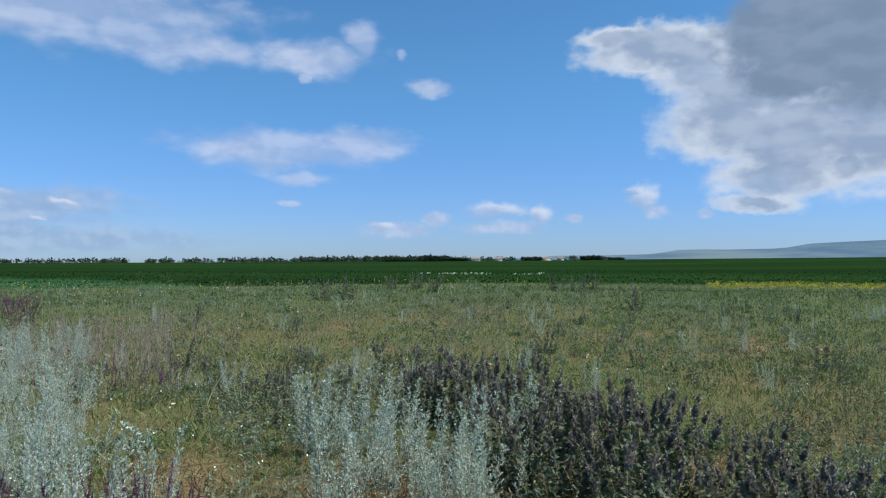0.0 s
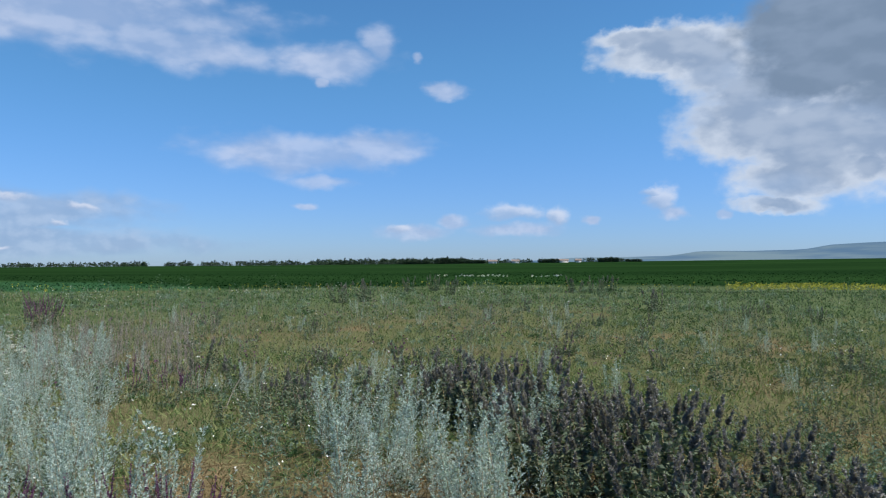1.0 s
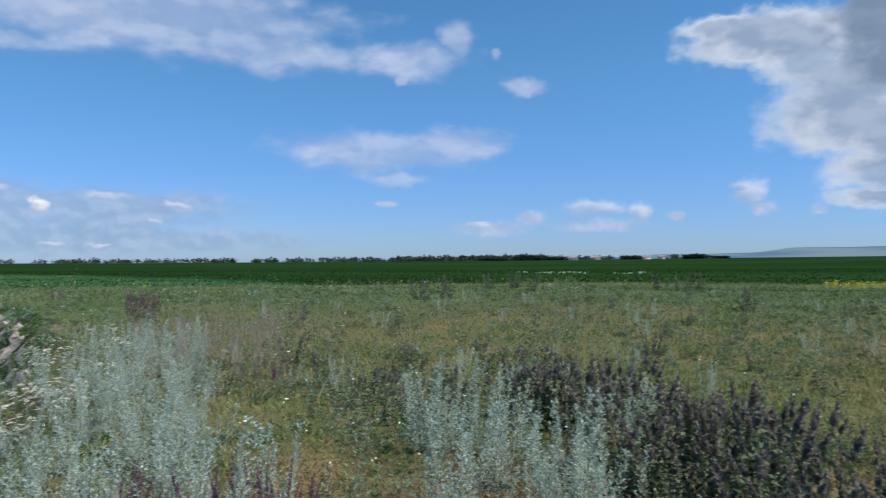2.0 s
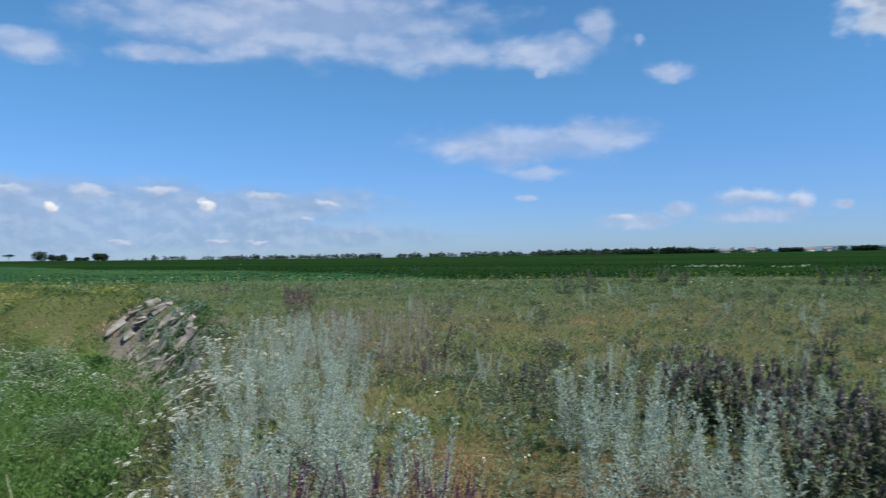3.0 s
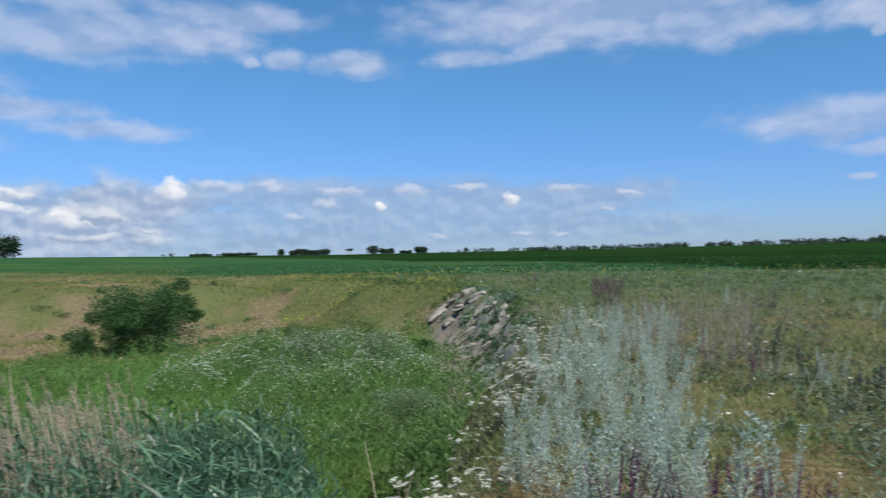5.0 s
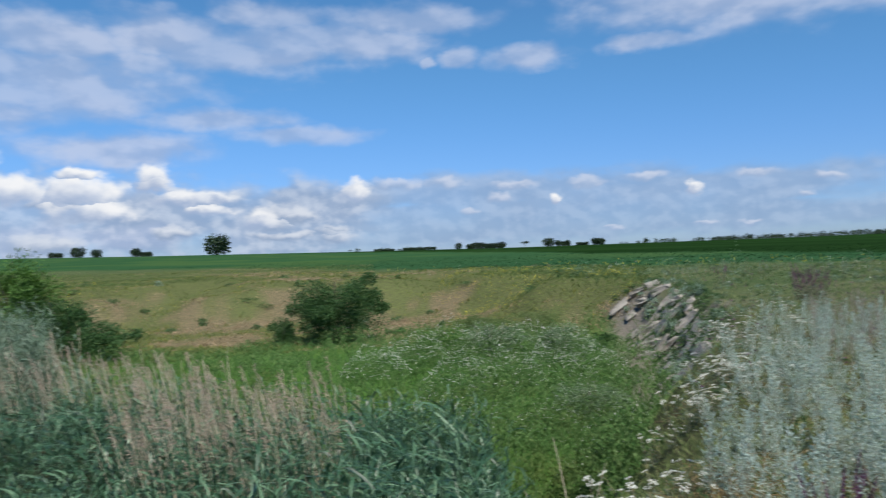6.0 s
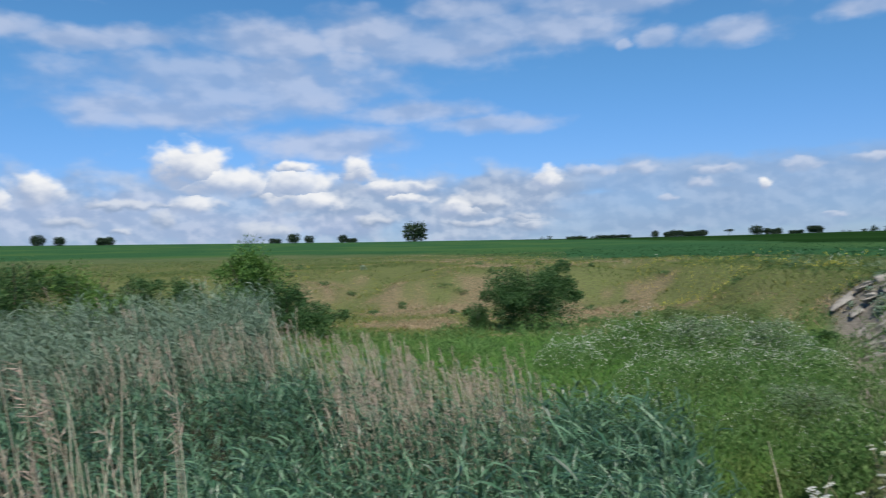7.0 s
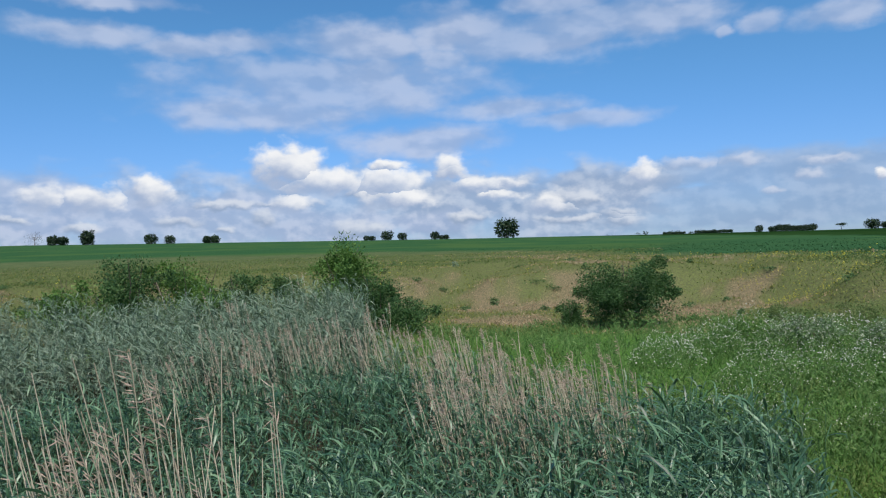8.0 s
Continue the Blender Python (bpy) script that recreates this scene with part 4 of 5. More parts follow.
def make_meadow():
    s = Soup()
    x, y, r = scatter(200000, -42, 52, 2.6, 46)
    keep = inside_depth(x, y) < 0.8
    x, y, r = x[keep], y[keep], r[keep]
    dense = lumps(x, y, 0.55, 14) * 0.6 + lumps(x, y, 1.7, 41) * 0.4
    straw = straw_share(x, y) + rnd(len(x), -0.07, 0.07)
    keep = rnd(len(x)) < np.where(straw > 0.60, 0.55, 0.25 + 0.9 * dense)
    x, y, r, dense, straw = x[keep], y[keep], r[keep], dense[keep], straw[keep]
    n = len(x)
    slot = np.where(straw > 0.60, 1, np.where(rnd(n) < step(r, 14, 28) * 0.75, 2, 0))
    way = ways(n, 5, 65)
    grow = np.interp(r, [2.6, 8, 20, 46], [1.2, 1.35, 2.1, 3.2])
    tall = rnd(n, 0.03, 0.13) * (0.35 + 1.3 * dense) * np.interp(r, [3, 20, 46], [1, 1.1, 1.3])
    wide, base, side = rnd(n, 0.003, 0.007) * grow * 1.3, on(x, y, 0.01), sides(way)
    for k in range(3):
        near, far = (r < 8) & (slot == k), (r >= 8) & (slot == k)
        s.blade(base[near], way[near], side[near], tall[near], wide[near], ways(near.sum(), 60, 110) * 0.8, k)
        s.leaf(base[far], way[far], side[far], tall[far], wide[far] * 1.3, k)
    # fallen straw
    x, y, r = scatter(9000, -40, 42, 3.0, 16)
    keep = (inside_depth(x, y) < 0.3) & (straw_share(x, y) > 0.53)
    x, y, r = x[keep], y[keep], r[keep]
    n = len(x)
    way = ways(n, 68, 92)
    base = on(x, y, -0.02) + UP * rnd(n, 0, 0.05)[:, None]
    s.stalk(base, base + way * rnd(n, 0.08, 0.30)[:, None], 0.0022, 0.0012, 1)
    tagged(new("meadow_grass", s.mesh("meadow_grass", M_GRASS, M_STRAW, M_VERGE)), "short green meadow grass with dry straw patches", "grass", kind="stuff")
    # the same grass, thinner, beside and behind
    s = Soup()
    r = 16 * np.sqrt(rnd(42000))
    x, y = polar(rnd(len(r), 0, 360), r)
    az = np.degrees(np.arctan2(-x, y))
    keep = ~((az > -42) & (az < 52) & (r > 2.6)) & (inside_depth(x, y) < 0.6)
    x, y = x[keep], y[keep]
    n = len(x)
    way, dry = ways(n, 5, 60), straw_share(x, y) > 0.55
    for k, m in ((0, ~dry), (1, dry)):
        s.leaf(on(x[m], y[m], 0.01), way[m], sides(way[m]), rnd(m.sum(), 0.05, 0.14), rnd(m.sum(), 0.010, 0.020), k)
    tagged(new("trodden_grass", s.mesh("trodden_grass", M_GRASS, M_STRAW)), "short thin trodden grass round the viewpoint", "grass", kind="stuff")
    # low herbs that grow in tufts of their own, green, dark, grey and faded
    s = Soup()
    x, y, r = scatter(5000, -42, 50, 3.4, 46)
    keep = (inside_depth(x, y) < 0.3) & (lumps(x, y, 1.3, 15) * 0.5 + lumps(x, y, 4.0, 29) * 0.5 > 0.40) & ((straw_share(x, y) < 0.60) | (rnd(len(x)) < 0.2))
    x, y, r = x[keep], y[keep], r[keep]
    n, per = len(x), 42
    size = (0.045 + 0.22 * rnd(n) ** 3.5) * np.interp(r, [3, 10, 25, 46], [0.75, 1.1, 1.9, 2.8])
    shape = rnd(n, 0.6, 2.0)
    sort = rnd(n) * 0.55 + 0.45 * lumps(x, y, 3.0, 18)
    kind = np.where(sort < 0.40, 0, np.where(sort < 0.50, 1, np.where(sort < 0.70, 2, 3)))
    big = np.interp(r, [3, 10, 46], [0.9, 1.15, 2.7])
    for k in range(4):
        m = kind == k
        q = np.repeat(np.arange(n)[m], per)
        a, f, h = rnd(len(q), 0, 6.283), np.sqrt(rnd(len(q))), rnd(len(q)) ** 0.7
        out = np.stack([np.cos(a), np.sin(a), a * 0], 1)
        base = on(x, y)[q] + out * (f * size[q])[:, None] * (1.05 - 0.6 * h)[:, None] + UP * (h * size[q] * shape[q] * (1.15 - 0.5 * f))[:, None]
        way = unit(out * rnd(len(q), 0.2, 1.0)[:, None] + UP * rnd(len(q), 0.1, 1.2)[:, None])
        s.leaf(base, way, sides(way), rnd(len(q), 0.018, 0.045) * big[q], rnd(len(q), 0.006, 0.014) * big[q], k, 0.25)
    tagged(new("meadow_herbs", s.mesh("meadow_herbs", M_VERGE, M_DARKLEAF, M_GREYGREEN, M_STRIP)), "tufts of low green and grey-green herbs in the meadow", "herbs", kind="stuff")
    # faded tall grass with feathery heads near the pit's rim and in thin drifts over the meadow
    s = Soup()
    x, y = polar(rnd(400, 20.5, 31), rnd(400, 9.0, 17))
    u, v, _ = scatter(900, -40, 24, 9, 40)
    thin = lumps(u, v, 3.0, 42) > 0.66
    x, y = np.concatenate([x, u[thin]]), np.concatenate([y, v[thin]])
    keep = inside_depth(x, y) < 0
    x, y = x[keep], y[keep]
    n, r = len(x), np.hypot(x, y)
    way, high = ways(n, 0, 14), rnd(n, 0.35, 0.68)
    base = on(x, y, 0.01)
    top = base + way * high[:, None]
    s.stalk(base, top, 0.0022, 0.0012, 0)
    for k in range(14):
        p = top + (base - top) * (k / 14 * 0.42)
        w = unit(way + sides(way) * rnd(n, 0.2, 0.8)[:, None])
        s.leaf(p, w, sides(w), rnd(n, 0.025, 0.06), rnd(n, 0.003, 0.007) * np.interp(r, [8, 40], [1, 2]), 0)
    tagged(new("faded_grass", s.mesh("faded_grass", M_SEEDHEAD)), "tall faded grass with feathery lilac-brown heads", "grass", kind="stuff")


make_meadow()


def make_field():
    s = Soup()
    x, y, r = scatter(34000, -42, 120, 26, 130)
    az = np.degrees(np.arctan2(-x, y))
    keep = (inside_depth(x, y) < -3) & (r < crop_edge(az) + (lumps(x, y, 6.0, 43) - 0.5) * 8) & (r > np.where(az > 50, 50, 26) + 14 * lumps(x, y, 5.0, 44))
    x, y, r = x[keep], y[keep], r[keep]
    n = len(x)
    way = ways(n, 0, 45)
    s.leaf(on(x, y, 0.02), way, sides(way), rnd(n, 0.08, 0.24) * (0.5 + lumps(x, y, 2.0, 45)), rnd(n, 0.02, 0.05))
    tagged(new("tall_grass", s.mesh("tall_grass", M_VERGE)), "fresh green grass strip along the field", "grass", kind="stuff")
    s = Soup()
    x, y, r = scatter(36000, -42, 120, 44, 130)
    az = np.degrees(np.arctan2(-x, y))
    keep = (r + (lumps(x, y, 9.0, 7) - 0.5) * 5 > crop_edge(az)) & (inside_depth(x, y) < -4)
    x, y, r, az = x[keep], y[keep], r[keep], az[keep]
    n = len(x)
    way = ways(n, 45, 88)
    young = r < young_edge(az)
    for k, m in ((0, ~young), (1, young)):
        q = m.sum()
        s.leaf(on(x[m], y[m], -0.02), way[m], sides(way[m]), rnd(q, 0.08, 0.2), rnd(q, 0.06, 0.15), k, 0.1)
    tagged(new("crop", s.mesh("crop", M_CROP, M_YOUNGCROP)), "even dark green young field crop", "crop", kind="stuff")


make_field()


def make_bank_grass():
    s = Soup()
    x, y, r = scatter(115000, 41, 119, 27, 110)
    d = inside_depth(x, y)
    keep = (d > np.where(np.degrees(np.arctan2(-x, y)) > 62, -45, -9)) & (d < 19) & (r > 22)
    x, y, r = x[keep], y[keep], r[keep]
    n = len(x)
    way = ways(n, 10, 65)
    v = bank_cover(x, y) + rnd(n, -0.1, 0.1)
    kind, tuft = np.where(v < 0.49, 0, np.where(v < 0.63, 1, 2)), lumps(x, y, 1.1, 16)
    for k in range(3):
        m = kind == k
        q = m.sum()
        s.leaf(on(x[m], y[m], 0.01), way[m], sides(way[m]), rnd(q, 0.06, 0.20) * (0.35 + (0.9, 1.2, 1.5)[k] * tuft[m]), rnd(q, 0.025, 0.055), k)
    tagged(new("bank_grass", s.mesh("bank_grass", M_BANKGRASS, M_YELLOWGREEN, M_BANKGREEN)), "dry straw-coloured and green grass on the pit bank", "grass", kind="stuff")
    # lush herbs on the pit floor, with tiny white flowers
    s = Soup()
    x, y, r = scatter(40000, 40, 92, 4.5, 36)
    az = np.degrees(np.arctan2(-x, y))
    d = inside_depth(x, y)
    keep = (d > 0.5) & (az < np.interp(r, REED_RIGHT_R, REED_RIGHT_AZ) + 3) & (height(x, y) < -1.1) & (r < 29 + (lumps(x, y, 2.0, 27) - 0.5) * 6)
    x, y, r, d = x[keep], y[keep], r[keep], d[keep]
    n = len(x)
    tall = 0.25 + 0.75 * step(lumps(x, y, 2.6, 17), 0.3, 0.75) * step(r, 8, 14)
    big = np.interp(r, [4, 12, 36], [1.0, 1.5, 2.6])
    way = ways(n, 0, 35)
    s.blade(on(x, y, 0.02), way, sides(way), rnd(n, 0.25, 0.6) * (0.5 + tall), rnd(n, 0.006, 0.014) * big, ways(n, 60, 110), 0)
    for k in range(3):
        way = ways(n, 20, 80)
        p = on(x, y) + np.stack([rnd(n, -.1, .1), rnd(n, -.1, .1), tall * rnd(n, 0.1, 0.75)], 1)
        s.leaf(p, way, sides(way), rnd(n, 0.03, 0.07) * big, rnd(n, 0.008, 0.02) * big, 0, 0.2)
    pick = (tall > 0.85) & (rnd(n) < 0.06 * step(lumps(x, y, 1.1, 21), 0.45, 0.75))
    m = pick.sum()
    for k in range(3):
        way = ways(m, 10, 80)
        p = on(x[pick], y[pick]) + np.stack([rnd(m, -.12, .12), rnd(m, -.12, .12), tall[pick] * rnd(m, 0.6, 0.85)], 1)
        s.leaf(p, way, sides(way), rnd(m, 0.012, 0.026), rnd(m, 0.010, 0.020), 1, 0.1)
    g = np.random.RandomState(41)
    for k, (az, r, wide, high) in enumerate([(47.5, 22, 2.4, 0.75), (50.5, 23.5, 2.6, 0.8), (53.5, 22.5, 2.6, 0.8), (56.5, 23, 2.8, 0.85), (59.5, 22, 2.4, 0.7), (62.5, 20, 2.0, 0.7), (49, 18.5, 2.0, 0.7), (52.5, 18, 2.2, 0.7), (56, 17.5, 2.0, 0.7),
                                             (46, 15, 1.6, 0.6), (49.5, 13.5, 1.6, 0.6), (44, 12, 1.4, 0.7), (46.5, 10.2, 1.2, 0.6), (44, 9.0, 1.1, 0.7), (58, 14, 1.6, 0.7), (45.5, 19, 1.8, 0.7)]):
        x0, y0 = polar(az, r)
        z0 = float(height(x0, y0))
        m = 2600
        a, t = g.uniform(0, 6.283, m), np.sqrt(g.uniform(0, 1, m))
        dome = (1.35 if r > 16 else 1.1) * high * (1 - 0.75 * t ** 2) * (0.75 + 0.5 * lumps(np.cos(a) * t * 3, np.sin(a) * t * 3, 0.7, 30 + k))
        p = np.stack([x0 + np.cos(a) * t * wide / 2, y0 + np.sin(a) * t * wide / 2, z0 + dome * g.uniform(0.35, 1.0, m)], 1)
        w = ways(m, 5, 75)
        s.leaf(p, w, sides(w), g.uniform(0.04, 0.10, m), g.uniform(0.010, 0.028, m), 0, 0.2)
        q = int(np.interp(r, [9, 12, 18], [60, 200, 620]))
        p = np.stack([x0 + np.cos(a[:q]) * t[:q] * wide / 2, y0 + np.sin(a[:q]) * t[:q] * wide / 2, z0 + dome[:q] * g.uniform(0.85, 1.08, q)], 1)
        w = ways(q, 5, 80)
        s.leaf(p, w, sides(w), g.uniform(0.5, 1.0, q) * np.interp(r, [9, 20], [0.018, 0.038]), g.uniform(0.4, 0.7, q) * np.interp(r, [9, 20], [0.018, 0.038]), 1, 0.1)
    tagged(new("lush_herbs", s.mesh("lush_herbs", M_LUSH, M_WHITE)), "lush bright green herbs with tiny white flowers", "herbs", kind="stuff")


make_bank_grass()


# ---- plants that stand by themselves ----


def silver_shoot(seed, high):
    """An upright wormwood shoot: stem, side twigs and narrow silvery leaves."""
    np.random.seed(seed)
    s = Soup()
    bend = np.array([rnd(1, -.06, .06)[0], rnd(1, -.06, .06)[0], 0])
    at = lambda f: UP * (f * high)[:, None] + bend * (f ** 2)[:, None] * high
    knots = at(np.linspace(0, 1, 5))
    s.stalk(knots[:-1], knots[1:], [0.004, 0.0035, 0.003, 0.002], [0.0035, 0.003, 0.002, 0.001], 1)
    n = 34
    f = np.linspace(0.06, 0.97, n)
    a = np.arange(n) * 2.4 + rnd(n, -.4, .4)
    out = np.stack([np.cos(a), np.sin(a), np.zeros(n)], 1)
    way = unit(out + UP * rnd(n, 0.7, 1.9)[:, None])
    length = (0.11 * (1.08 - f) ** 1.2 + 0.015) * rnd(n, 0.5, 1.4)
    start = at(f)
    for k in range(10):
        q = start + way * (length * (0.1 + 0.9 * k / 9))[:, None]
        w = unit(way * 0.8 + UP * 0.15 + sides(way) * rnd(n, 0.5, 1.3)[:, None])
        s.leaf(q, w, sides(w), rnd(n, 0.012, 0.022), rnd(n, 0.0045, 0.008), 0, 0.25)
    f = rnd(24, 0.1, 1.0)
    w = unit(sides(np.repeat(UP[None], 24, 0)) + UP * rnd(24, 0.4, 1.6)[:, None])
    s.leaf(at(f), w, sides(w), rnd(24, 0.015, 0.03), rnd(24, 0.006, 0.011), 0, 0.2)
    return s.mesh("stem", M_SILVER, M_STEM)


def leafy_shoot(seed, high, leaf, mat, pairs=12, stem=0.004):
    """A stem with pairs of pointed leaves, larger towards its foot."""
    np.random.seed(seed)
    s = Soup()
    bend = np.array([rnd(1, -.08, .08)[0], rnd(1, -.08, .08)[0], 0])
    at = lambda f: UP * (f * high)[:, None] + bend * (f ** 2)[:, None] * high
    knots = at(np.linspace(0, 1, 4))
    s.stalk(knots[:-1], knots[1:], [stem, stem * .9, stem * .75], [stem * .9, stem * .75, stem * .6])
    f = np.repeat(np.linspace(0.06, 0.97, pairs), 3)
    n = len(f)
    w = unit(sides(np.repeat(UP[None], n, 0)) + UP * rnd(n, -0.6, 0.8)[:, None])
    size = leaf * (1.25 - 0.6 * f) * rnd(n, 0.6, 1.2)
    leaves = Soup()
    leaves.leaf(at(f), w, sides(w), size, size * rnd(n, 0.35, 0.55), 0, 0.25)
    return (s.mesh("stem", M_STEM), leaves.mesh("leaves", mat)), Vector(knots[-1]), Vector(unit(knots[-1] - knots[-2]))


def spike_mesh(seed, length, wide, mat, n=150):
    """A flower spike: whorls of small cups round an axis, thinner to the tip."""
    np.random.seed(seed)
    s = Soup()
    whorl = np.floor(rnd(n) * length / 0.016)
    f = np.clip((whorl + rnd(n, 0, 0.7)) * 0.016 / length, 0, 1)
    a = rnd(n, 0, 6.283)
    rad = wide * (1.0 - 0.7 * f) * rnd(n, 0.7, 1.1)
    out = np.stack([np.cos(a), np.sin(a), np.zeros(n)], 1)
    w = unit(out + UP * rnd(n, 0.5, 1.4)[:, None])
    s.leaf(UP * (f * length)[:, None], w, sides(w), rad * 1.3 + 0.003, rad * 0.65 + 0.004, 0, 0.3)
    s.stalk(np.array([[0, 0, -0.02]]), np.array([[0, 0, length]]), 0.003, 0.001)
    return s.mesh("flower_spike", mat)


def head_mesh(seed, wide=0.042):
    """A flat cluster of small white flowers on short rays."""
    np.random.seed(seed)
    s = Soup()
    n = 28
    r, a = wide * np.sqrt(rnd(n)), rnd(n, 0, 6.283)
    q = np.stack([np.cos(a) * r, np.sin(a) * r, 0.03 + rnd(n, -0.006, 0.006)], 1)
    s.stalk(np.zeros((7, 3)), q[:7], 0.001, 0.001, 1)
    for k in range(3):
        d = ways(n, 40, 95)
        s.leaf(q, d, sides(d), rnd(n, 0.007, 0.013), rnd(n, 0.006, 0.011), 0, 0.1)
    return s.mesh("flower_head", M_WHITE, M_STEM)


def standing(kind, shoots, count, spread, tilt, label, category, group, g, heads=None, head_name=""):
    """A plant of several shoots. shoots: mesh, tip, direction of the tip."""
    root = tagged(new(kind), label, category, group)
    for k in range(count):
        me, tip, way = shoots[g.randint(len(shoots))]
        a, t, size = g.uniform(0, 6.283), radians(tilt) * math.sqrt(g.rand()), g.uniform(0.72, 1.05)
        me, leaves = me if isinstance(me, tuple) else (me, None)
        ob = part("stem", me, root)
        if leaves:
            tagged(part("leaves", leaves, ob), kind="stuff")
        d = Vector((math.cos(a) * math.sin(t), math.sin(a) * math.sin(t), math.cos(t)))
        ob.matrix_basis = Matrix.LocRotScale((math.cos(a) * spread * t * 2, math.sin(a) * spread * t * 2, -0.02), d.to_track_quat("Z", "Y"), (size, size, size))
        if heads:
            top = part(head_name, heads[g.randint(len(heads))], ob)
            top.matrix_basis = Matrix.Translation(tip) @ way.to_track_quat("Z", "Y").to_matrix().to_4x4()
    return root


def plant_out(kinds, places, g):
    """Set the first plant of each kind out, then copies. places: x, y, size."""
    for k, (x, y, size) in enumerate(places):
        m = Matrix.LocRotScale((x, y, float(height(x, y)) - 0.01), Euler((g.uniform(-.1, .1), g.uniform(-.1, .1), g.uniform(0, 6.28))), (size, size, size * g.uniform(0.9, 1.1)))
        ob = kinds[k] if k < len(kinds) else copy_thing(kinds[g.randint(len(kinds))], m)
        ob.matrix_basis = m


g = np.random.RandomState(11)
shoots = [(silver_shoot(100 + k, 0.5 + 0.04 * k), None, None) for k in range(6)]
silver = [standing("wormwood", shoots, 6 + k % 3, 0.30, 15, "silvery grey-green wormwood bush in dry grass", "wormwood", "wormwood bushes", g) for k in range(5)]
spots = []
for k in range(22):      # patch before the first view
    az = g.uniform(-7.5, 10)
    spots.append((*polar(az, g.uniform(4.0, 6.1) + max(0, -az) * 0.05), g.uniform(0.8, 1.15)))
for k in range(74):      # patch along the pit's rim, with gaps
    r = 4.2 + 9.5 * g.rand() ** 1.3
    lo, hi = np.interp(r, [4, 6, 9, 13], [20, 26, 27, 26]), np.interp(r, [4, 6, 9, 13], [44, 41, 37, 34])
    x, y = polar(g.uniform(lo, hi), r)
    if lumps(x, y, 0.9, 48) > 0.34:
        spots.append((x, y, g.uniform(0.55, 1.2)))
for k in range(34):      # single bushes scattered over the meadow
    r = 8.5 + 20 * g.rand() ** 1.4
    spots.append((*polar(g.uniform(-34, 27), r), g.uniform(0.5, 0.85)))
for k in range(14):
    spots.append((*polar(g.uniform(-4, 22), g.uniform(8.0, 12.5)), g.uniform(0.35, 0.6)))
plant_out(silver, spots, g)

shoots = [leafy_shoot(210 + k, 0.36 + 0.05 * k, 0.075, M_DARKLEAF, 20) for k in range(5)]
heads = [spike_mesh(200 + k, 0.11 + 0.03 * k, 0.034, M_SPIKE, 95) for k in range(3)]
dark = [standing("dark_sage", shoots, 9, 0.22, 24, "dark green sage with dense grey-violet seed spikes", "sage", "dark sage plants", g, heads, "flower_spike") for k in range(5)]
spots = []
for k in range(56):
    u = g.rand()
    az = 4 - 36 * u
    spots.append((*polar(az, np.interp(u, [0, 0.2, 0.5, 1], [8.4, 8.0, 6.3, 4.3]) - 2.8 * g.rand() ** 1.3 * np.interp(u, [0, 0.3, 1], [0.5, 1, 0.35])), g.uniform(0.75, 1.15)))
for az, r in ((17, 9.5), (8, 8.5), (6.5, 7.7), (15, 8.0), (3, 7.5), (13, 8.6), (12, 8.2), (9, 7.0), (5, 10), (2.5, 10.2), (0.5, 9.8), (11.4, 7.2)):
    spots.append((*polar(az, r), g.uniform(0.6, 0.8)))
for k in range(26):
    spots.append((*polar(g.uniform(-30, 20), 9 + 16 * g.rand() ** 1.3), g.uniform(0.45, 0.75)))
for az, r in ((-9, 38), (-10.5, 37), (-11.5, 38.5), (2, 40), (4, 39), (7.5, 30), (9.5, 29), (-15, 24), (1, 36)):
    spots.append((*polar(az, r), g.uniform(1.2, 1.6)))
plant_out(dark, spots, g)

shoots = [leafy_shoot(310 + k, 0.24 + 0.04 * k, 0.045, M_DARKLEAF, 8, 0.003) for k in range(4)]
heads = [spike_mesh(300 + k, 0.16 + 0.04 * k, 0.010, M_PURPLE, 90) for k in range(3)]
purple = [standing("purple_sage", shoots, 8, 0.14, 20, "meadow sage with upright purple flower spikes", "sage", "purple sage plants", g, heads, "flower_spike") for k in range(4)]
spots = [(*polar(30.2, 20.8), 1.7), (*polar(30.7, 21.2), 1.6), (*polar(29.7, 21.2), 1.5), (*polar(30.4, 20.4), 1.7), (*polar(30.0, 20.5), 1.7), (*polar(30.9, 20.6), 1.6), (*polar(30.5, 20.9), 1.8), (*polar(36.0, 27), 1.4), (*polar(23, 9.5), 0.9), (*polar(22, 8.6), 0.8), (*polar(20.5, 8.9), 0.8), (*polar(25, 9.0), 0.9)]
for k in range(11):
    spots.append((*polar(g.uniform(18, 34), g.uniform(3.9, 4.5)), g.uniform(0.8, 1.05)))
plant_out(purple, spots, g)

shoots = [leafy_shoot(410 + k, 0.34 + 0.04 * k, 0.045, M_DARKLEAF, 9, 0.003) for k in range(4)]
heads = [head_mesh(400 + k) for k in range(3)]
yarrow = [standing("white_yarrow", shoots, 13, 0.22, 32, "wild herb with flat clusters of small white flowers", "wildflower", "white wildflowers", g, heads, "flower_head") for k in range(4)]
spots = []
for az, r, n, wide in ((38.4, 7.7, 9, 0.45), (36.4, 9.0, 6, 0.6), (34.5, 10.4, 5, 0.9), (46.2, 5.1, 9, 0.4), (34.0, 13.5, 4, 1.2), (38, 14, 3, 0.8), (32, 16, 3, 1.5)):
    for k in range(n):
        x, y = polar(az, r)
        spots.append((x + g.normal() * wide * 0.6, y + g.normal() * wide * 0.6, g.uniform(0.5, 0.9)))
plant_out(yarrow, spots, g)


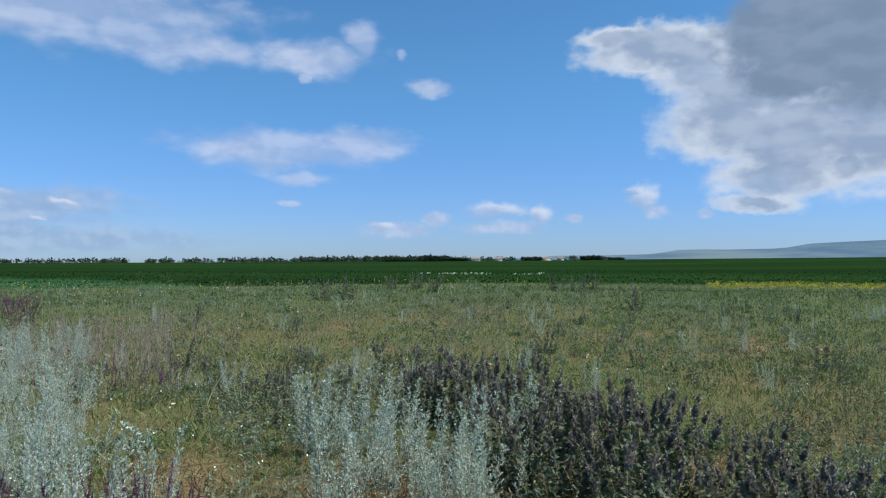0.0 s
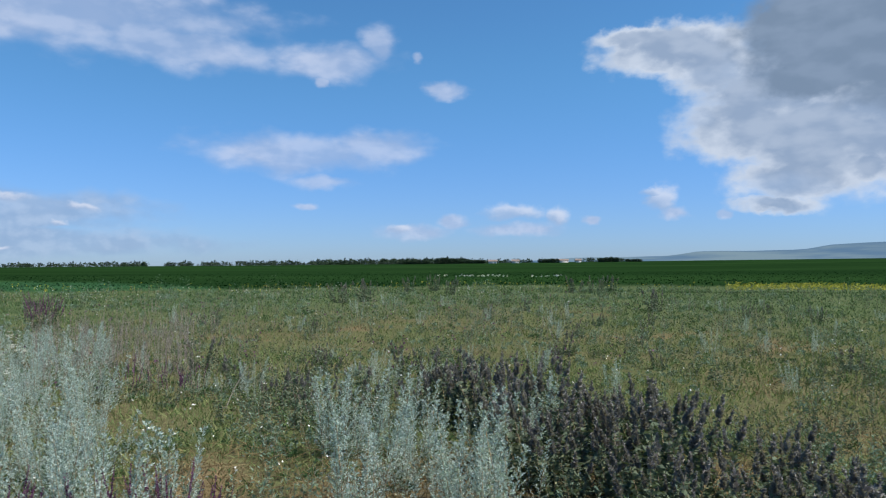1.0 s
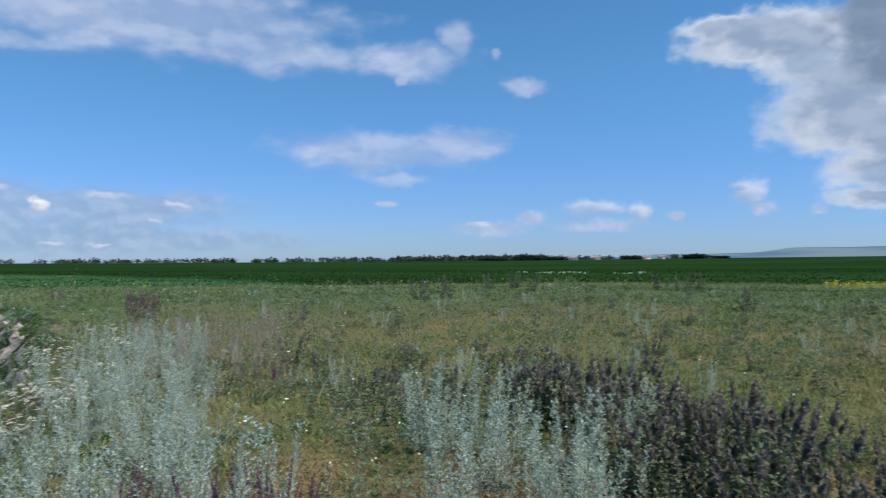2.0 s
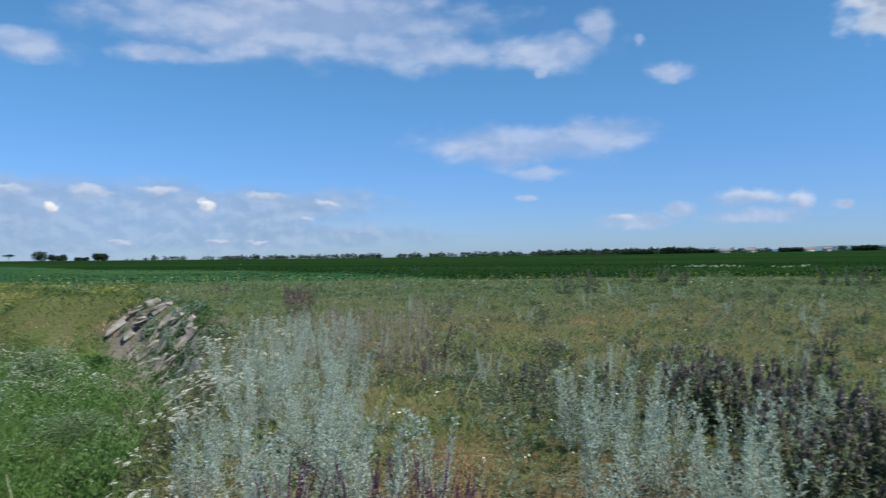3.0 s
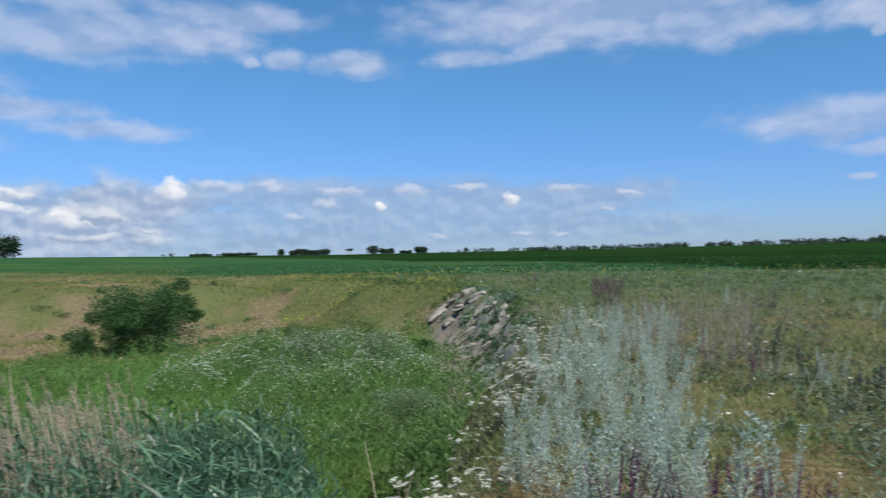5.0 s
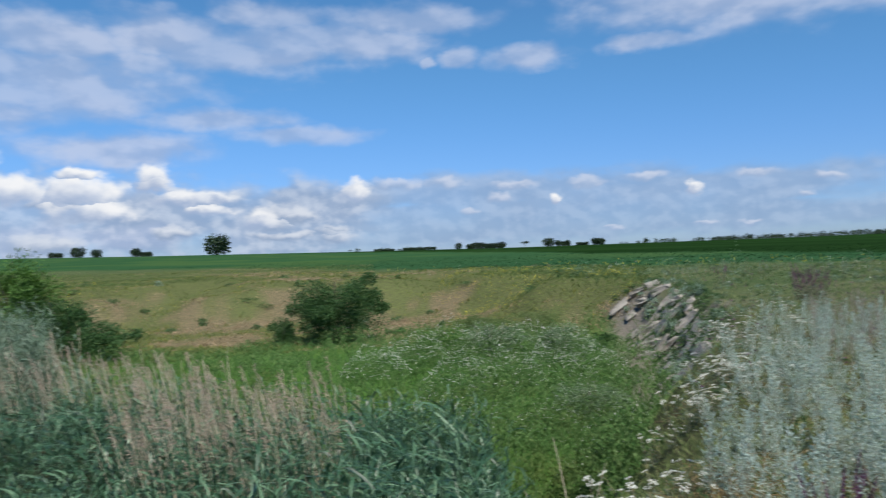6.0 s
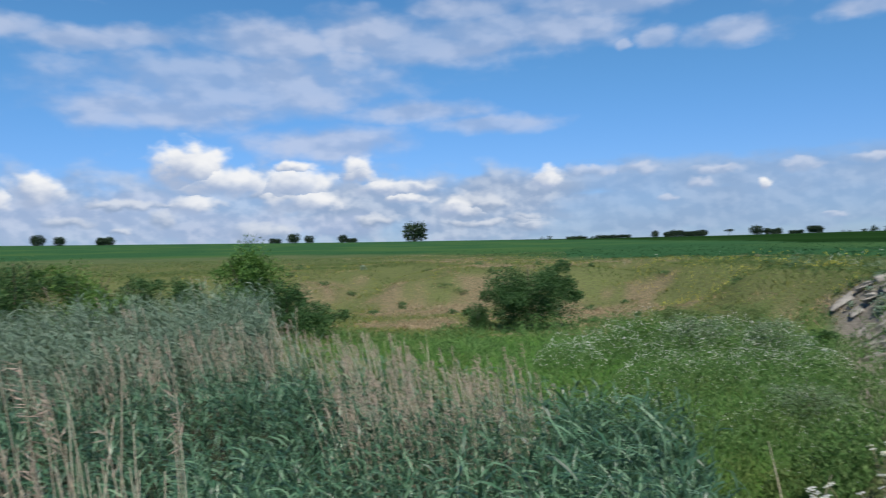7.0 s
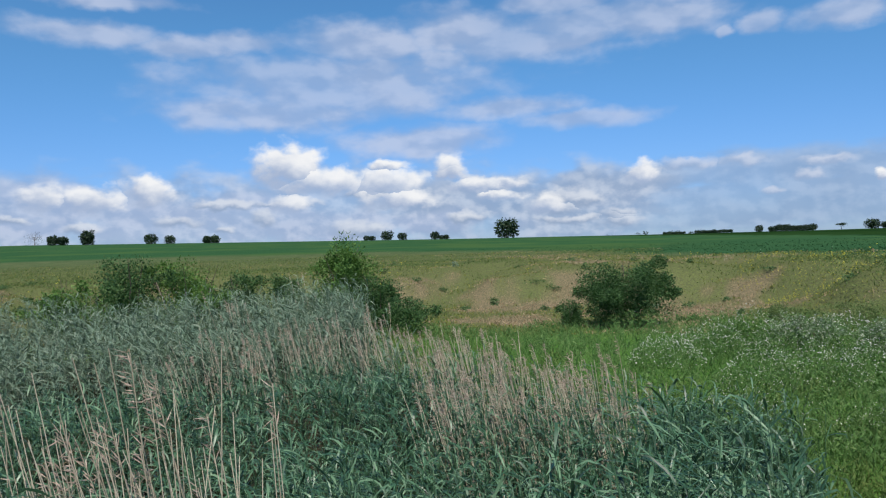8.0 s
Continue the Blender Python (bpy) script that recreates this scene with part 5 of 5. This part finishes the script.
shoots = [leafy_shoot(510 + k, 0.30 + 0.04 * k, 0.055, (M_DARKLEAF, M_STRIP)[k % 2], 15, 0.003) for k in range(5)]
green = [standing("meadow_herb", shoots, 6, 0.30, 24, "upright leafy green meadow herb in short grass", "herb", "leafy meadow herbs", g) for k in range(4)]
spots = []
for k in range(70):
    r = 6.6 + 11 * g.rand() ** 1.5
    spots.append((*polar(g.uniform(-30, 21) if r > 9.5 else g.uniform(-2, 20), r), g.uniform(0.55, 1.0)))
plant_out(green, spots, g)


def make_bindweed(x, y, lift):
    """One open white flower of five petals on a thin stem."""
    root = tagged(new("white_flower"), "single open white meadow flower on a thin stem", "wildflower", "single white flowers")
    root.location = (x, y, float(height(x, y)))
    s = Soup()
    s.stalk(np.array([[0, 0, -0.02]]), np.array([[0.01, 0, lift]]), 0.002, 0.0015)
    part("stem", s.mesh("stem", M_STEM), root)
    s = Soup()
    a = np.arange(6) * math.tau / 6
    w = unit(np.stack([np.cos(a), np.sin(a) - 0.3, np.full(6, 0.25)], 1))
    s.leaf(np.tile([[0.01, 0, lift]], (6, 1)), w, unit(np.cross(w, UP)), np.full(6, 0.028), np.full(6, 0.026), 0, 0.1)
    part("bloom", s.mesh("bloom", M_WHITE), root)


for x, y, lift in ((-2.61, 6.97, 0.22), (-2.76, 6.32, 0.14), (-1.42, 8.66, 0.18), (-2.3, 8.4, 0.2), (-0.9, 7.6, 0.16), (0.6, 9.4, 0.25), (-3.6, 9.8, 0.3)):
    make_bindweed(x, y, lift)


def make_stalk(x, y, dx, dy, high):
    """A bleached dry stalk that leans and bends."""
    s = Soup()
    f = np.linspace(0, 1, 7)
    p = np.stack([dx * f ** 1.4, dy * f, high * f - 0.03 * f ** 2], 1)
    a = np.arange(4) * math.tau / 4
    ring = np.stack([np.cos(a), np.sin(a), a * 0], 1)
    tube = p[:, None] + ring[None] * np.linspace(0.008, 0.003, 7)[:, None, None]
    s.add(tube.reshape(1, -1, 3), [(4 * i + j, 4 * i + (j + 1) % 4, 4 * i + 4 + (j + 1) % 4, 4 * i + 4 + j) for i in range(6) for j in range(4)])
    ob = tagged(new("dry_stalk", s.mesh("dry_stalk", M_REEDSTALK)), "bleached bare dry stalk leaning over the grass", "stalk")
    ob.location = (x, y, float(height(x, y)) - 0.02)


make_stalk(-2.55, 7.75, 0.22, 0.1, 0.52)
make_stalk(*polar(49.0, 6.2), -0.35, 0.1, 1.15)
make_stalk(*polar(48.6, 6.3), 0.18, 0.12, 1.0)
make_stalk(*polar(50.4, 6.6), -0.28, -0.1, 0.95)


def make_meadow_herbs():
    """Slender herb stems, green and dry, standing out of the grass."""
    s = Soup()
    x, y, r = scatter(11000, -42, 40, 4.5, 46)
    keep = (inside_depth(x, y) < 0.2) & (lumps(x, y, 2.2, 22) * 0.6 + lumps(x, y, 0.7, 28) * 0.5 > 0.56)
    x, y, r = x[keep], y[keep], r[keep]
    n, per = len(x), 11
    high = rnd(n, 0.12, 0.36) * np.interp(r, [4, 12, 46], [0.8, 1.0, 1.3])
    way = ways(n, 0, 22)
    base = on(x, y, 0.01)
    top = base + way * high[:, None]
    thick = np.interp(r, [4, 46], [0.0018, 0.007])
    dry = lumps(x, y, 1.6, 23) > 0.62
    s.stalk(base, top, thick, thick * 0.6, 2)
    big = np.interp(r, [4, 46], [1.0, 1.9])
    for k in range(per):
        p = (base + (top - base) * rnd(n, 0.15, 1.0)[:, None])
        w = unit(sides(way) + UP * rnd(n, 0.1, 1.2)[:, None])
        for slot, m in ((0, ~dry), (1, dry)):
            q = m.sum()
            s.leaf(p[m], w[m], sides(w[m]), rnd(q, 0.02, 0.05) * big[m], rnd(q, 0.006, 0.015) * big[m], slot, 0.2)
    tagged(new("herb_stems", s.mesh("herb_stems", M_GREYGREEN, M_DARKLEAF, M_STEM)), "slender green and dry herb stems in the meadow", "herbs", kind="stuff")


make_meadow_herbs()


def make_flower_dots():
    """White, yellow and purple flowers sprinkled through the grass."""
    s = Soup()

    def sprinkle(n, az0, az1, r0, r1, slot, lift, size, test=None):
        x, y, r = scatter(n, az0, az1, r0, r1)
        if test is not None:
            k = test(x, y)
            x, y, r = x[k], y[k], r[k]
        n = len(x)
        for q in range(2):
            w = ways(n, 10, 80)
            s.leaf(on(x, y) + np.stack([rnd(n, -.03, .03), rnd(n, -.03, .03), rnd(n, 0.4, 1.0) * lift], 1), w, sides(w), rnd(n, 0.7, 1.3) * size * np.interp(r, [4, 50], [1, 2.4]), rnd(n, 0.6, 1.1) * size * np.interp(r, [4, 50], [1, 2.4]), slot, 0.1)
    dry = lambda x, y: inside_depth(x, y) < 0.3
    sprinkle(420, -40, 42, 4, 30, 0, 0.22, 0.02, dry)
    sprinkle(700, -5, 60, 26, 48, 0, 0.5, 0.022, lambda x, y: dry(x, y) & (lumps(x, y, 3.0, 49) > 0.66))
    sprinkle(2000, -42, -20, 43, 52, 1, 0.4, 0.035)
    sprinkle(300, -20, 50, 38, 52, 1, 0.4, 0.03, dry)
    sprinkle(2400, 42, 57, 28, 46, 1, 0.35, 0.022, lambda x, y: (lumps(x, y, 2.2, 19) > 0.6) & (inside_depth(x, y) > -2))
    sprinkle(120, 56, 118, 42, 60, 1, 0.3, 0.03)
    sprinkle(300, -15, 40, 9, 30, 2, 0.35, 0.03, dry)
    sprinkle(260, -8, 2, 79, 84, 0, 0.3, 0.045, lambda x, y: lumps(x, y, 3.0, 20) > 0.5)
    tagged(new("wildflowers", s.mesh("wildflowers", M_WHITE, M_YELLOW, M_PURPLE)), "white, yellow and purple wildflowers sprinkled through grass", "wildflowers", kind="stuff")


make_flower_dots()


def make_bank_scrub():
    """Dark green and grey tufts along the pit's far bank and its stony part."""
    s = Soup()
    g = np.random.RandomState(77)
    for k in range(240):
        if k < 80:
            az, r = g.uniform(44, 116), g.uniform(30, 56)
            x, y = polar(az, r)
            if not -5 < inside_depth(x, y) < 14:
                continue
            wide, high, slot = g.uniform(0.4, 1.3), g.uniform(0.15, 0.4), 0 if g.rand() < 0.9 else 1
        else:
            r = g.uniform(14.5, 29)
            x, y = polar(np.interp(r, [14, 20, 26, 29], [36.6, 37.0, 38.5, 40.5]) + g.uniform(-0.8, 3.6), r)
            wide, high, slot = g.uniform(0.25, 0.6), g.uniform(0.15, 0.4), g.randint(2)
        crown(s, (x, y, float(height(x, y)) + high * 0.35), (wide * 0.6, wide * 0.6, high * 0.7), 150, 0.09 if k < 80 else 0.05, slot, 5, 0.1, 3000 + k)
    tagged(new("bank_scrub", s.mesh("bank_scrub", M_VERGE, M_GREYGREEN)), "low green and grey weeds on the pit bank", "weeds", kind="stuff")


make_bank_scrub()
